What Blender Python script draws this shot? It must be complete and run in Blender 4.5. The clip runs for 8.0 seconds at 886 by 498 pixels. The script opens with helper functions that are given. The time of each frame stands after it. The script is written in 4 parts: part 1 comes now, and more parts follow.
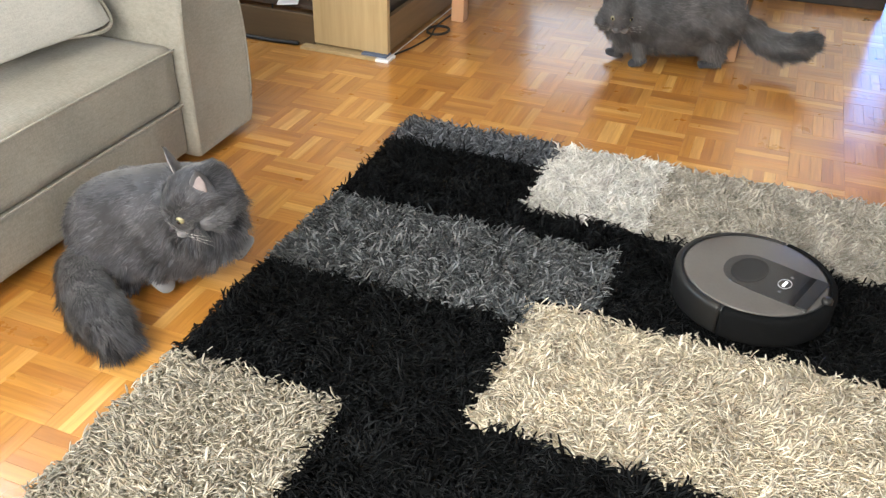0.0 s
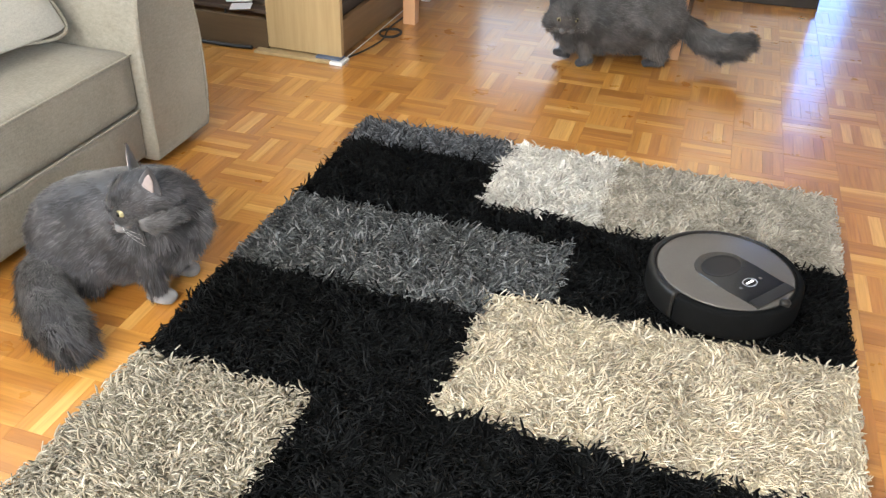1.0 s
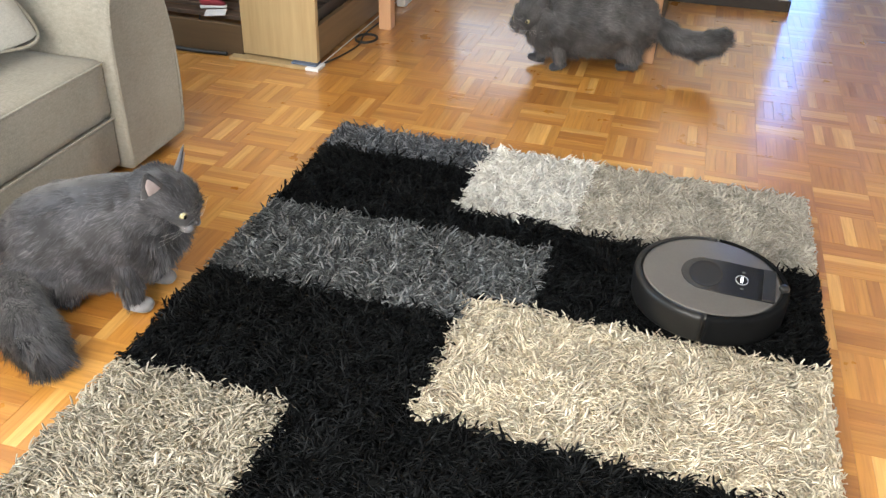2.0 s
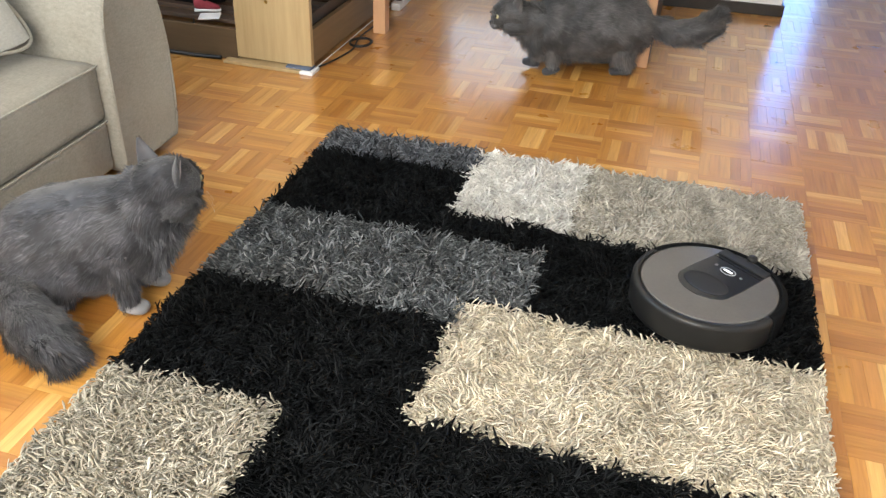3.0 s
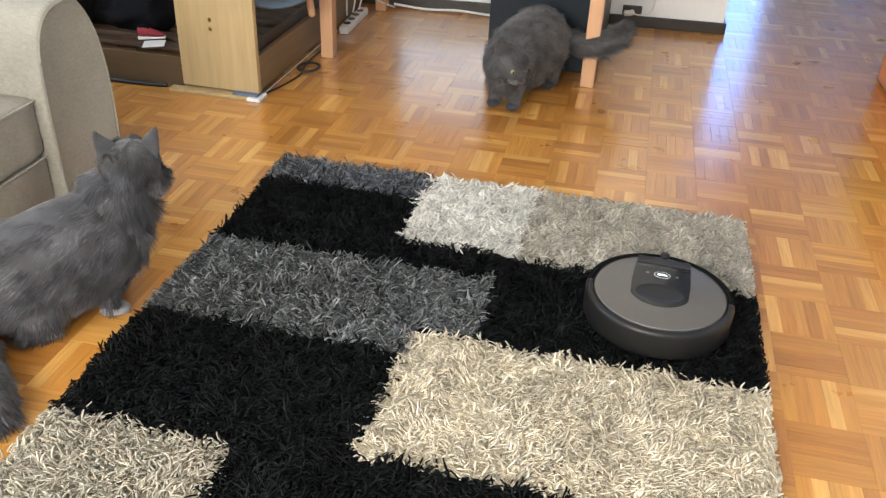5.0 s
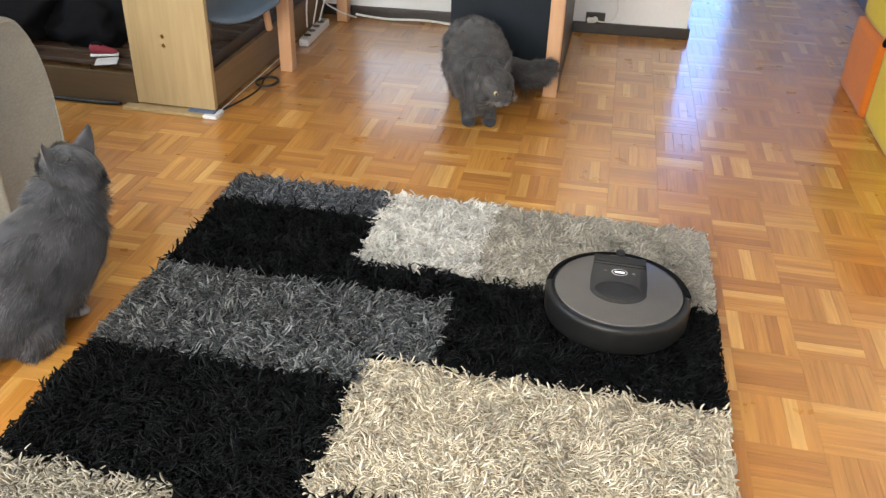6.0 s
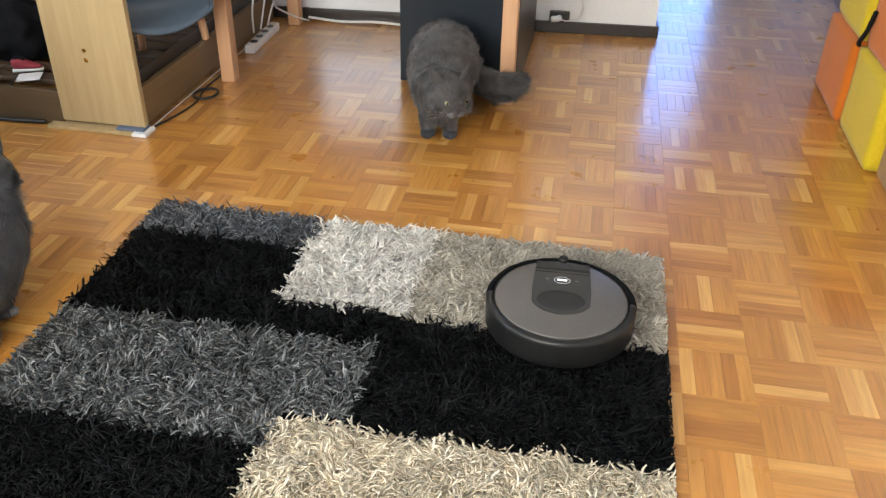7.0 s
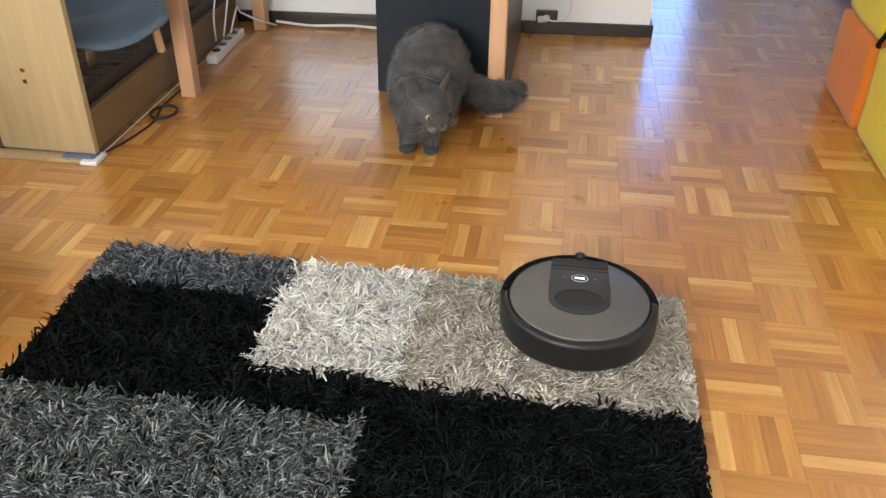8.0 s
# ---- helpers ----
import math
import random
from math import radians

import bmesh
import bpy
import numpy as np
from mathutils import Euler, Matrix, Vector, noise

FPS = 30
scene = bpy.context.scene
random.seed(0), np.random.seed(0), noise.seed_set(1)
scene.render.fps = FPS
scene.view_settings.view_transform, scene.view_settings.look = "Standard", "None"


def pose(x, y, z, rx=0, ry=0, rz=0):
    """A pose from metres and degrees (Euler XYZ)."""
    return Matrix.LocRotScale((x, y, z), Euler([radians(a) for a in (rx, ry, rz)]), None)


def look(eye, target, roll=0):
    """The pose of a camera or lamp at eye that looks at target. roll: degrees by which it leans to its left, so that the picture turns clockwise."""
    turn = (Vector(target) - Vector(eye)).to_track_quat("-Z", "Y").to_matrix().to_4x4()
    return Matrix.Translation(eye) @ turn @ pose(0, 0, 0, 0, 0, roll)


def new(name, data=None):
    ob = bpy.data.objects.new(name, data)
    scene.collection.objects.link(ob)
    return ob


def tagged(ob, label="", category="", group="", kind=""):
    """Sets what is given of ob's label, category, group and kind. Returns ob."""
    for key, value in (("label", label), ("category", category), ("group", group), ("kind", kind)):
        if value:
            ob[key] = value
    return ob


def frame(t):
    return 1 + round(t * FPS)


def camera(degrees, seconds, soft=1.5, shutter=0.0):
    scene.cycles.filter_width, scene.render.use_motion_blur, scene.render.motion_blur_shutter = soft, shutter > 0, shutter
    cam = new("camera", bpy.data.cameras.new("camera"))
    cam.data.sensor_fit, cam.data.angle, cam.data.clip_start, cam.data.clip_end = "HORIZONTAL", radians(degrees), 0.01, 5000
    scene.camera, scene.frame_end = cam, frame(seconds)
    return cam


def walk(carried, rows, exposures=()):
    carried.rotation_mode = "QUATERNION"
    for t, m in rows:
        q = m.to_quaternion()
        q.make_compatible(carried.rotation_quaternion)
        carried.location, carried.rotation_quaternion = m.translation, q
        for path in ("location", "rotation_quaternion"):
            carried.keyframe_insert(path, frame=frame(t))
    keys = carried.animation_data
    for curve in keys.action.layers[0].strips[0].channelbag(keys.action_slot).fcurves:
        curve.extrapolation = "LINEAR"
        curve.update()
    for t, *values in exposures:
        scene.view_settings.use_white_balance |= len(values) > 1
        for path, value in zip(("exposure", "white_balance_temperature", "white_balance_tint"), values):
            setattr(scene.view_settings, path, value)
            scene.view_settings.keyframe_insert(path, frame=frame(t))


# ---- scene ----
cam = camera(55.0, 8.0, soft=1.4)
EXPOSURE = 0.88
PATH = [
    (0, (0.978, -2.265, 1.154), (0.386, -0.706, 0.051), 1.5),
    (0.5, (0.976, -2.306, 1.164), (0.441, -0.724, 0.064), 1.8),
    (1, (0.983, -2.325, 1.171), (0.492, -0.725, 0.076), 2.1),
    (1.5, (0.99, -2.324, 1.174), (0.527, -0.712, 0.085), 2.2),
    (3, (0.99, -2.321, 1.174), (0.552, -0.694, 0.096), 2.5),
    (3.5, (0.986, -2.314, 1.177), (0.554, -0.681, 0.107), 2.7),
    (4, (0.996, -2.308, 1.184), (0.58, -0.666, 0.121), 2.6),
    (4.5, (1.006, -2.299, 1.19), (0.619, -0.644, 0.136), 2.6),
    (6, (1.057, -2.218, 1.222), (0.747, -0.539, 0.181), 2.1),
    (6.5, (1.118, -2.098, 1.22), (0.81, -0.424, 0.171), 1.6),
    (7, (1.179, -1.97, 1.223), (0.877, -0.303, 0.159), 1.1),
    (7.5, (1.158, -1.834, 1.205), (0.879, -0.172, 0.127), 0.7),
    (8, (1.09, -1.682, 1.193), (0.846, -0.021, 0.107), 0.7),
]
walk(cam, [(t, look(eye, target, roll)) for t, eye, target, roll in PATH], exposures=[(0, EXPOSURE + 0.07), (4.5, EXPOSURE + 0.03), (6.5, EXPOSURE - 0.07), (8, EXPOSURE - 0.07)])


# ---- light ----
def link(nt, a, b):
    nt.links.new(a, b)


world = bpy.data.worlds.new("sky")
scene.world = world
world.use_nodes = True
wn = world.node_tree
sky = wn.nodes.new("ShaderNodeTexSky")
sky.sky_type = "NISHITA"
sky.sun_disc = False
sky.sun_elevation, sky.sun_rotation = radians(42), radians(200)
wn.nodes["Background"].inputs["Strength"].default_value = 0.12
link(wn, sky.outputs[0], wn.nodes["Background"].inputs["Color"])

sun_data = bpy.data.lights.new("sun", "SUN")
sun_data.energy, sun_data.angle, sun_data.color = 2.0, radians(0.5), (1, 0.95, 0.86)
sun = new("sun", sun_data)
sun.matrix_world = look((-3, -8, 7), (-3, -6.2, 0))


def window_light(name, eye, target, w, h, watts, colour):
    d = bpy.data.lights.new(name, "AREA")
    d.shape, d.size, d.size_y, d.energy, d.color = "RECTANGLE", w, h, watts, colour
    ob = new(name, d)
    ob.matrix_world = look(eye, target)
    return ob


window_light("window_light_rear", (0.10, -3.47, 1.55), (0.15, 0, 1.1), 2.1, 1.45, 80, (1.0, 0.955, 0.865))
window_light("window_light_west", (-1.96, -1.25, 1.6), (0.0, -1.1, 0.4), 1.5, 1.1, 26, (0.68, 0.84, 1.0))
window_light("window_light_side", (2.36, -1.75, 1.5), (0.0, -1.75, 1.1), 1.3, 1.5, 3, (1.0, 0.95, 0.88))
window_light("window_light_hall", (1.78, 5.16, 1.15), (1.8, 0, 1.0), 0.5, 1.6, 1.6, (0.72, 0.80, 1.0))

# ---- materials ----


class Mat:
    """A node material with a few short ways to wire it."""

    def __init__(self, name, rough=0.6, metal=0.0, spec=0.5):
        self.m = bpy.data.materials.new(name)
        self.m.use_nodes = True
        self.nt = self.m.node_tree
        self.b = self.nt.nodes["Principled BSDF"]
        self.b.inputs["Roughness"].default_value = rough
        self.b.inputs["Metallic"].default_value = metal
        self.b.inputs["Specular IOR Level"].default_value = spec

    def node(self, kind, **values):
        n = self.nt.nodes.new(kind)
        for k, v in values.items():
            n.inputs[k].default_value = v
        return n

    def put(self, out, socket):
        link(self.nt, out, self.b.inputs[socket])

    def coords(self, which="Object", scale=(1, 1, 1)):
        tc = self.node("ShaderNodeTexCoord")
        mp = self.node("ShaderNodeMapping")
        mp.inputs["Scale"].default_value = scale
        link(self.nt, tc.outputs[which], mp.inputs["Vector"])
        return mp.outputs[0]

    def noise(self, vec, scale, detail=3.0, rough=0.55):
        n = self.node("ShaderNodeTexNoise", Scale=scale, Detail=detail, Roughness=rough)
        if vec is not None:
            link(self.nt, vec, n.inputs["Vector"])
        return n.outputs["Fac"]

    def ramp(self, fac, stops):
        r = self.node("ShaderNodeValToRGB")
        els = r.color_ramp.elements
        while len(els) < len(stops):
            els.new(0.5)
        for e, (p, c) in zip(els, stops):
            e.position, e.color = p, (*c, 1)
        link(self.nt, fac, r.inputs[0])
        return r.outputs[0]

    def math(self, op, a, b=0.5):
        n = self.nt.nodes.new("ShaderNodeMath")
        n.operation = op
        for i, v in enumerate((a, b)):
            if isinstance(v, (int, float)):
                n.inputs[i].default_value = v
            else:
                link(self.nt, v, n.inputs[i])
        return n.outputs[0]

    def mix(self, fac, a, b, blend="MIX"):
        n = self.nt.nodes.new("ShaderNodeMix")
        n.data_type, n.blend_type = "RGBA", blend
        for i, v in ((0, fac), (6, a), (7, b)):
            if isinstance(v, (int, float)):
                n.inputs[i].default_value = v
            elif isinstance(v, tuple):
                n.inputs[i].default_value = (*v, 1)
            else:
                link(self.nt, v, n.inputs[i])
        return n.outputs[2]

    def bump(self, height, strength=0.3, dist=0.002):
        n = self.node("ShaderNodeBump", Strength=strength, Distance=dist)
        link(self.nt, height, n.inputs["Height"])
        self.put(n.outputs[0], "Normal")


def simple(name, a, b, rough=0.6, scale=30.0, stretch=(1, 1, 1), bump=0.15, metal=0.0, spec=0.5):
    """Two tones of one colour by a noise at two scales, with fine relief."""
    k = Mat(name, rough, metal, spec)
    v = k.coords("Object", stretch)
    n1, n2 = k.noise(v, scale), k.noise(v, scale * 0.13, 2)
    f = k.math("ADD", k.math("MULTIPLY", n1, 0.6), k.math("MULTIPLY", n2, 0.4))
    k.put(k.ramp(f, [(0.3, a), (0.7, b)]), "Base Color")
    if bump:
        k.bump(n1, bump, 0.001)
    return k.m


def parquet_material():
    k = Mat("oak_parquet", 0.3)
    uv = k.node("ShaderNodeUVMap")
    uv.uv_map = "UVMap"
    rnd = k.math("FRACT", k.math("ADD", k.node("ShaderNodeObjectInfo").outputs["Random"], k.node("ShaderNodeNewGeometry").outputs["Random Per Island"]))
    off = k.node("ShaderNodeCombineXYZ")
    link(k.nt, k.math("MULTIPLY", rnd, 37.0), off.inputs[0])
    link(k.nt, k.math("MULTIPLY", rnd, 91.0), off.inputs[2])
    add = k.nt.nodes.new("ShaderNodeVectorMath")
    link(k.nt, uv.outputs[0], add.inputs[0])
    link(k.nt, off.outputs[0], add.inputs[1])
    mp = k.node("ShaderNodeMapping")
    mp.inputs["Scale"].default_value = (7, 130, 1)
    link(k.nt, add.outputs[0], mp.inputs["Vector"])
    grain = k.noise(mp.outputs[0], 1.0, 5, 0.6)
    mp2 = k.node("ShaderNodeMapping")
    mp2.inputs["Scale"].default_value = (3, 22, 1)
    link(k.nt, add.outputs[0], mp2.inputs["Vector"])
    figure = k.noise(mp2.outputs[0], 1.0, 2)
    tone = k.ramp(rnd, [(0.0, (0.41, 0.168, 0.030)), (0.14, (0.475, 0.205, 0.039)), (0.5, (0.53, 0.245, 0.048)), (0.78, (0.565, 0.272, 0.056)), (0.88, (0.64, 0.335, 0.085)), (1.0, (0.70, 0.40, 0.12))])
    # Each square was cut from one board and keeps a tone of its own.
    cell = k.node("ShaderNodeMapping")
    cell.vector_type = "TEXTURE"
    cell.inputs["Location"].default_value = (1.437, 0.120, 0.5)
    cell.inputs["Rotation"].default_value = (0, 0, radians(0.4))
    cell.inputs["Scale"].default_value = (0.155, 0.15845, 1)
    link(k.nt, k.node("ShaderNodeNewGeometry").outputs["Position"], cell.inputs["Vector"])
    low = k.nt.nodes.new("ShaderNodeVectorMath")
    low.operation = "FLOOR"
    link(k.nt, cell.outputs[0], low.inputs[0])
    white = k.node("ShaderNodeTexWhiteNoise")
    link(k.nt, low.outputs[0], white.inputs["Vector"])
    board = k.ramp(white.outputs["Value"], [(0.0, (0.86, 0.82, 0.77)), (0.3, (0.97, 0.96, 0.94)), (0.7, (1.02, 1.02, 1.01)), (1.0, (1.06, 1.07, 1.09))])
    tone = k.mix(1.0, tone, board, "MULTIPLY")
    g = k.ramp(grain, [(0.3, (0.80, 0.76, 0.70)), (0.62, (1.05, 1.05, 1.05))])
    f = k.ramp(figure, [(0.3, (0.86, 0.84, 0.80)), (0.7, (1.08, 1.08, 1.08))])
    k.put(k.mix(1.0, k.mix(1.0, tone, g, "MULTIPLY"), f, "MULTIPLY"), "Base Color")
    k.put(k.ramp(k.noise(k.coords("Object", (1, 1, 1)), 9.0, 4), [(0.3, (0.26, 0.26, 0.26)), (0.7, (0.38, 0.38, 0.38))]), "Roughness")
    k.b.inputs["Coat Weight"].default_value = 1.0
    k.b.inputs["Coat IOR"].default_value = 1.6
    k.b.inputs["Coat Roughness"].default_value = 0.18
    k.bump(grain, 0.05, 0.0004)
    return k.m


def island_material(name, tones, rough=0.9, sheen=0.0, noise_scale=5.0, dark=0.75):
    """Yarn or fur: each strand has its own tone, with a broad unevenness over all."""
    k = Mat(name, rough, 0, 0.25)
    rnd = k.node("ShaderNodeNewGeometry").outputs["Random Per Island"]
    n = len(tones)
    tone = k.ramp(rnd, [(i / max(1, n - 1), c) for i, c in enumerate(tones)])
    broad = k.noise(k.coords("Object"), noise_scale, 3)
    k.put(k.mix(1.0, tone, k.ramp(broad, [(0.36, (dark, dark, dark)), (0.64, (1.18, 1.18, 1.18))]), "MULTIPLY"), "Base Color")
    if sheen:
        k.b.inputs["Sheen Weight"].default_value = sheen
        k.b.inputs["Sheen Roughness"].default_value = 0.5
    return k.m


def wood_material(name, a, b, rough=0.45, along=(1, 1, 0.06), scale=70):
    k = Mat(name, rough)
    v = k.coords("Object", along)
    n1, n2 = k.noise(v, scale, 5, 0.6), k.noise(v, scale * 0.2, 2)
    f = k.math("ADD", k.math("MULTIPLY", n1, 0.55), k.math("MULTIPLY", n2, 0.45))
    k.put(k.ramp(f, [(0.32, a), (0.68, b)]), "Base Color")
    k.bump(n1, 0.05, 0.0005)
    return k.m


def fabric_material(name, a, b, weave=900.0, rough=0.95):
    k = Mat(name, rough, 0, 0.2)
    v = k.coords("Object")
    w1 = k.noise(k.coords("Object", (1, 0.18, 1)), weave * 0.4, 2)
    w2 = k.noise(k.coords("Object", (0.18, 1, 0.3)), weave * 0.4, 2)
    broad = k.noise(v, 7.0, 4)
    f = k.math("ADD", k.math("MULTIPLY", k.math("ADD", w1, w2), 0.36), k.math("MULTIPLY", broad, 0.28))
    k.put(k.ramp(f, [(0.38, a), (0.62, b)]), "Base Color")
    k.bump(k.math("ADD", w1, w2), 0.35, 0.0012)
    k.b.inputs["Sheen Weight"].default_value = 0.15
    return k.m


M_PARQUET = parquet_material()
M_JOINT = simple("floor_joint", (0.22, 0.10, 0.03), (0.28, 0.13, 0.04), 0.6)
M_WALL = simple("white_wall_paint", (0.80, 0.82, 0.84), (0.85, 0.87, 0.885), 0.7, 60, bump=0.1)
M_CEIL = simple("white_ceiling_paint", (0.78, 0.78, 0.77), (0.82, 0.82, 0.81), 0.8, 40)
M_BASE = simple("dark_baseboard", (0.018, 0.014, 0.012), (0.035, 0.028, 0.024), 0.4, 40)
M_GREYBASE = simple("grey_baseboard", (0.12, 0.12, 0.13), (0.17, 0.17, 0.18), 0.5, 40)
M_SOFA = fabric_material("grey_beige_upholstery", (0.225, 0.213, 0.182), (0.325, 0.308, 0.262))
M_PIPING = fabric_material("pale_piping", (0.25, 0.235, 0.20), (0.35, 0.33, 0.28))
M_PILLOW = fabric_material("pale_pillow_cloth", (0.40, 0.40, 0.37), (0.52, 0.52, 0.48))
M_TAN = fabric_material("tan_cushion_cloth", (0.30, 0.18, 0.09), (0.40, 0.25, 0.13))
M_BIRCH = wood_material("birch_panel", (0.35, 0.245, 0.115), (0.455, 0.335, 0.175), 0.4)
M_BEECH = wood_material("beech_leg", (0.52, 0.29, 0.155), (0.62, 0.37, 0.21), 0.45)
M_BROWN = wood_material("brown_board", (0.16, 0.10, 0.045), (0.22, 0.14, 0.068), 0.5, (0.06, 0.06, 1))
# Brown board again, darkened in colour for the shade under the shelf.
M_SHADEBROWN = wood_material("shaded_brown_board", (0.075, 0.046, 0.02), (0.11, 0.068, 0.03), 0.6, (0.06, 0.06, 1))
M_DARKWOOD = wood_material("dark_slat", (0.05, 0.03, 0.018), (0.085, 0.05, 0.03), 0.6, (0.06, 1, 1))
M_NAVY = simple("black_blue_laminate", (0.007, 0.012, 0.018), (0.011, 0.017, 0.025), 0.5, 20, bump=0.03, spec=0.3)
M_DARKSIDE = simple("dark_laminate", (0.016, 0.014, 0.013), (0.026, 0.023, 0.021), 0.4, 20, bump=0.03)
M_CHAIR = simple("blue_grey_plastic", (0.055, 0.082, 0.115), (0.07, 0.10, 0.14), 0.3, 15, bump=0.03)
M_WHITE = simple("white_plastic", (0.70, 0.70, 0.69), (0.78, 0.78, 0.77), 0.35, 20, bump=0.02)
M_BLUEPAD = simple("blue_grey_pad", (0.08, 0.11, 0.17), (0.12, 0.15, 0.22), 0.7, 60)
M_BLACKCABLE = simple("black_cable_rubber", (0.008, 0.008, 0.008), (0.016, 0.016, 0.016), 0.5, 40)
M_ORANGE = fabric_material("orange_felt", (0.54, 0.135, 0.010), (0.62, 0.17, 0.018))
M_YELLOW = fabric_material("yellow_felt", (0.58, 0.42, 0.012), (0.68, 0.50, 0.022))
M_CARD = simple("brown_cardboard", (0.34, 0.21, 0.10), (0.42, 0.27, 0.14), 0.8, 40)
M_CLOTH = fabric_material("black_cloth", (0.003, 0.003, 0.004), (0.007, 0.007, 0.009))
M_CLOTH.node_tree.nodes["Principled BSDF"].inputs["Sheen Weight"].default_value = 0.0
M_RED = simple("red_cloth", (0.22, 0.02, 0.035), (0.30, 0.04, 0.05), 0.8, 40)
M_BRASS = simple("brass", (0.45, 0.27, 0.08), (0.55, 0.35, 0.12), 0.3, 30, metal=1.0, bump=0.0)
M_GLASSFRAME = simple("white_window_paint", (0.72, 0.72, 0.71), (0.8, 0.8, 0.79), 0.4, 30)

M_BLACKYARN = island_material("black_yarn", [(0.0042, 0.0046, 0.005), (0.008, 0.0088, 0.0094), (0.018, 0.0195, 0.0205)], 0.85, 0.0, 18, 0.5)
M_BLACKYARN.node_tree.nodes["Principled BSDF"].inputs["Specular IOR Level"].default_value = 0.08
M_GREYYARN = island_material("grey_yarn", [(0.018, 0.021, 0.023), (0.055, 0.062, 0.066), (0.12, 0.13, 0.136), (0.33, 0.345, 0.35)], 0.75, 0.1, 14, 0.7)
M_DARKGREYYARN = island_material("dark_grey_yarn", [(0.015, 0.018, 0.023), (0.045, 0.052, 0.064), (0.11, 0.12, 0.14), (0.28, 0.30, 0.33)], 0.8, 0.1, 5)
M_WHITEYARN = island_material("white_yarn", [(0.50, 0.475, 0.43), (0.72, 0.695, 0.64), (0.83, 0.81, 0.76), (0.93, 0.915, 0.88)], 0.8, 0.1, 16, 0.82)
M_PALEYARN = island_material("pale_grey_yarn", [(0.33, 0.305, 0.25), (0.455, 0.42, 0.35), (0.535, 0.495, 0.42), (0.68, 0.64, 0.56)], 0.8, 0.1, 16, 0.82)
M_GREIGEYARN = island_material("greige_yarn", [(0.28, 0.25, 0.19), (0.38, 0.345, 0.27), (0.45, 0.41, 0.325), (0.60, 0.56, 0.465)], 0.8, 0.1, 16, 0.82)
M_BEIGEYARN = island_material("beige_yarn", [(0.46, 0.40, 0.295), (0.61, 0.535, 0.405), (0.70, 0.625, 0.485), (0.85, 0.79, 0.655)], 0.8, 0.1, 16, 0.82)

M_FUR = island_material("blue_grey_fur", [(0.036, 0.036, 0.041), (0.052, 0.052, 0.059), (0.070, 0.070, 0.079), (0.135, 0.136, 0.150)], 0.5, 0.3, 14, 0.42)
M_FURDARK = island_material("charcoal_grey_fur", [(0.055, 0.053, 0.053), (0.072, 0.069, 0.070), (0.090, 0.087, 0.088), (0.135, 0.131, 0.132)], 0.55, 0.25, 14, 0.5)
M_FURPALE = island_material("pale_grey_fur", [(0.14, 0.14, 0.15), (0.20, 0.20, 0.21), (0.27, 0.27, 0.28), (0.38, 0.38, 0.39)], 0.75, 0.3, 16, 0.75)
M_FURMID = island_material("mid_grey_fur", [(0.075, 0.075, 0.082), (0.105, 0.105, 0.114), (0.14, 0.14, 0.15), (0.22, 0.22, 0.23)], 0.7, 0.2, 22, 0.6)
M_PAWDARK = island_material("dark_paw_fur", [(0.018, 0.018, 0.021), (0.035, 0.035, 0.04), (0.05, 0.05, 0.055)], 0.8, 0.2, 16, 0.7)
M_EARSKIN = simple("pink_ear_skin", (0.30, 0.25, 0.25), (0.42, 0.37, 0.37), 0.6, 60)
M_EARDARK = simple("dark_ear_fur", (0.045, 0.042, 0.044), (0.07, 0.066, 0.068), 0.8, 60)
M_EYE = simple("amber_eye", (0.34, 0.31, 0.17), (0.44, 0.40, 0.23), 0.08, 60, bump=0.0)
M_PUPIL = simple("black_pupil", (0.004, 0.004, 0.004), (0.006, 0.006, 0.006), 0.06, 20, bump=0.0)
M_NOSE = simple("grey_nose", (0.03, 0.025, 0.028), (0.05, 0.04, 0.045), 0.4, 60)

M_RIM = simple("black_robot_plastic", (0.008, 0.0082, 0.0083), (0.012, 0.0122, 0.0123), 0.4, 40, bump=0.03, spec=0.4)
M_BUMPER = simple("matt_black_bumper", (0.005, 0.0054, 0.0058), (0.0075, 0.0079, 0.0084), 0.75, 60, bump=0.05, spec=0.04)
M_PLATE = simple("brushed_grey_plate", (0.088, 0.083, 0.077), (0.108, 0.102, 0.095), 0.34, 200, (1, 1, 1), 0.03)
M_PANEL = simple("dark_gloss_panel", (0.006, 0.0065, 0.0075), (0.010, 0.0105, 0.012), 0.14, 30, bump=0.0)
M_MARK = simple("pale_print", (0.07, 0.07, 0.07), (0.09, 0.09, 0.09), 0.5, 30, bump=0.0)


def glow(name, colour, strength):
    k = Mat(name, 0.4)
    k.b.inputs["Base Color"].default_value = (*colour, 1)
    k.b.inputs["Emission Color"].default_value = (*colour, 1)
    k.b.inputs["Emission Strength"].default_value = strength
    return k.m


M_RING = glow("dim_white_ring", (0.45, 0.47, 0.5), 0.1)
M_LED = glow("white_button_light", (0.95, 0.97, 1.0), 1.6)
M_OUTSIDE = glow("pale_daylight_backdrop", (0.11, 0.37, 1.0), 1.5)
M_OUTSIDE_PALE = glow("white_daylight_backdrop", (0.84, 0.91, 1.0), 0.5)


# ---- mesh helpers ----
def smooth(me, on=True):
    me.polygons.foreach_set("use_smooth", [on] * len(me.polygons))


def mesh_of(name, bm, material, shaded=False):
    me = bpy.data.meshes.new(name)
    bm.to_mesh(me)
    bm.free()
    me.materials.append(material)
    if shaded:
        smooth(me)
    return me


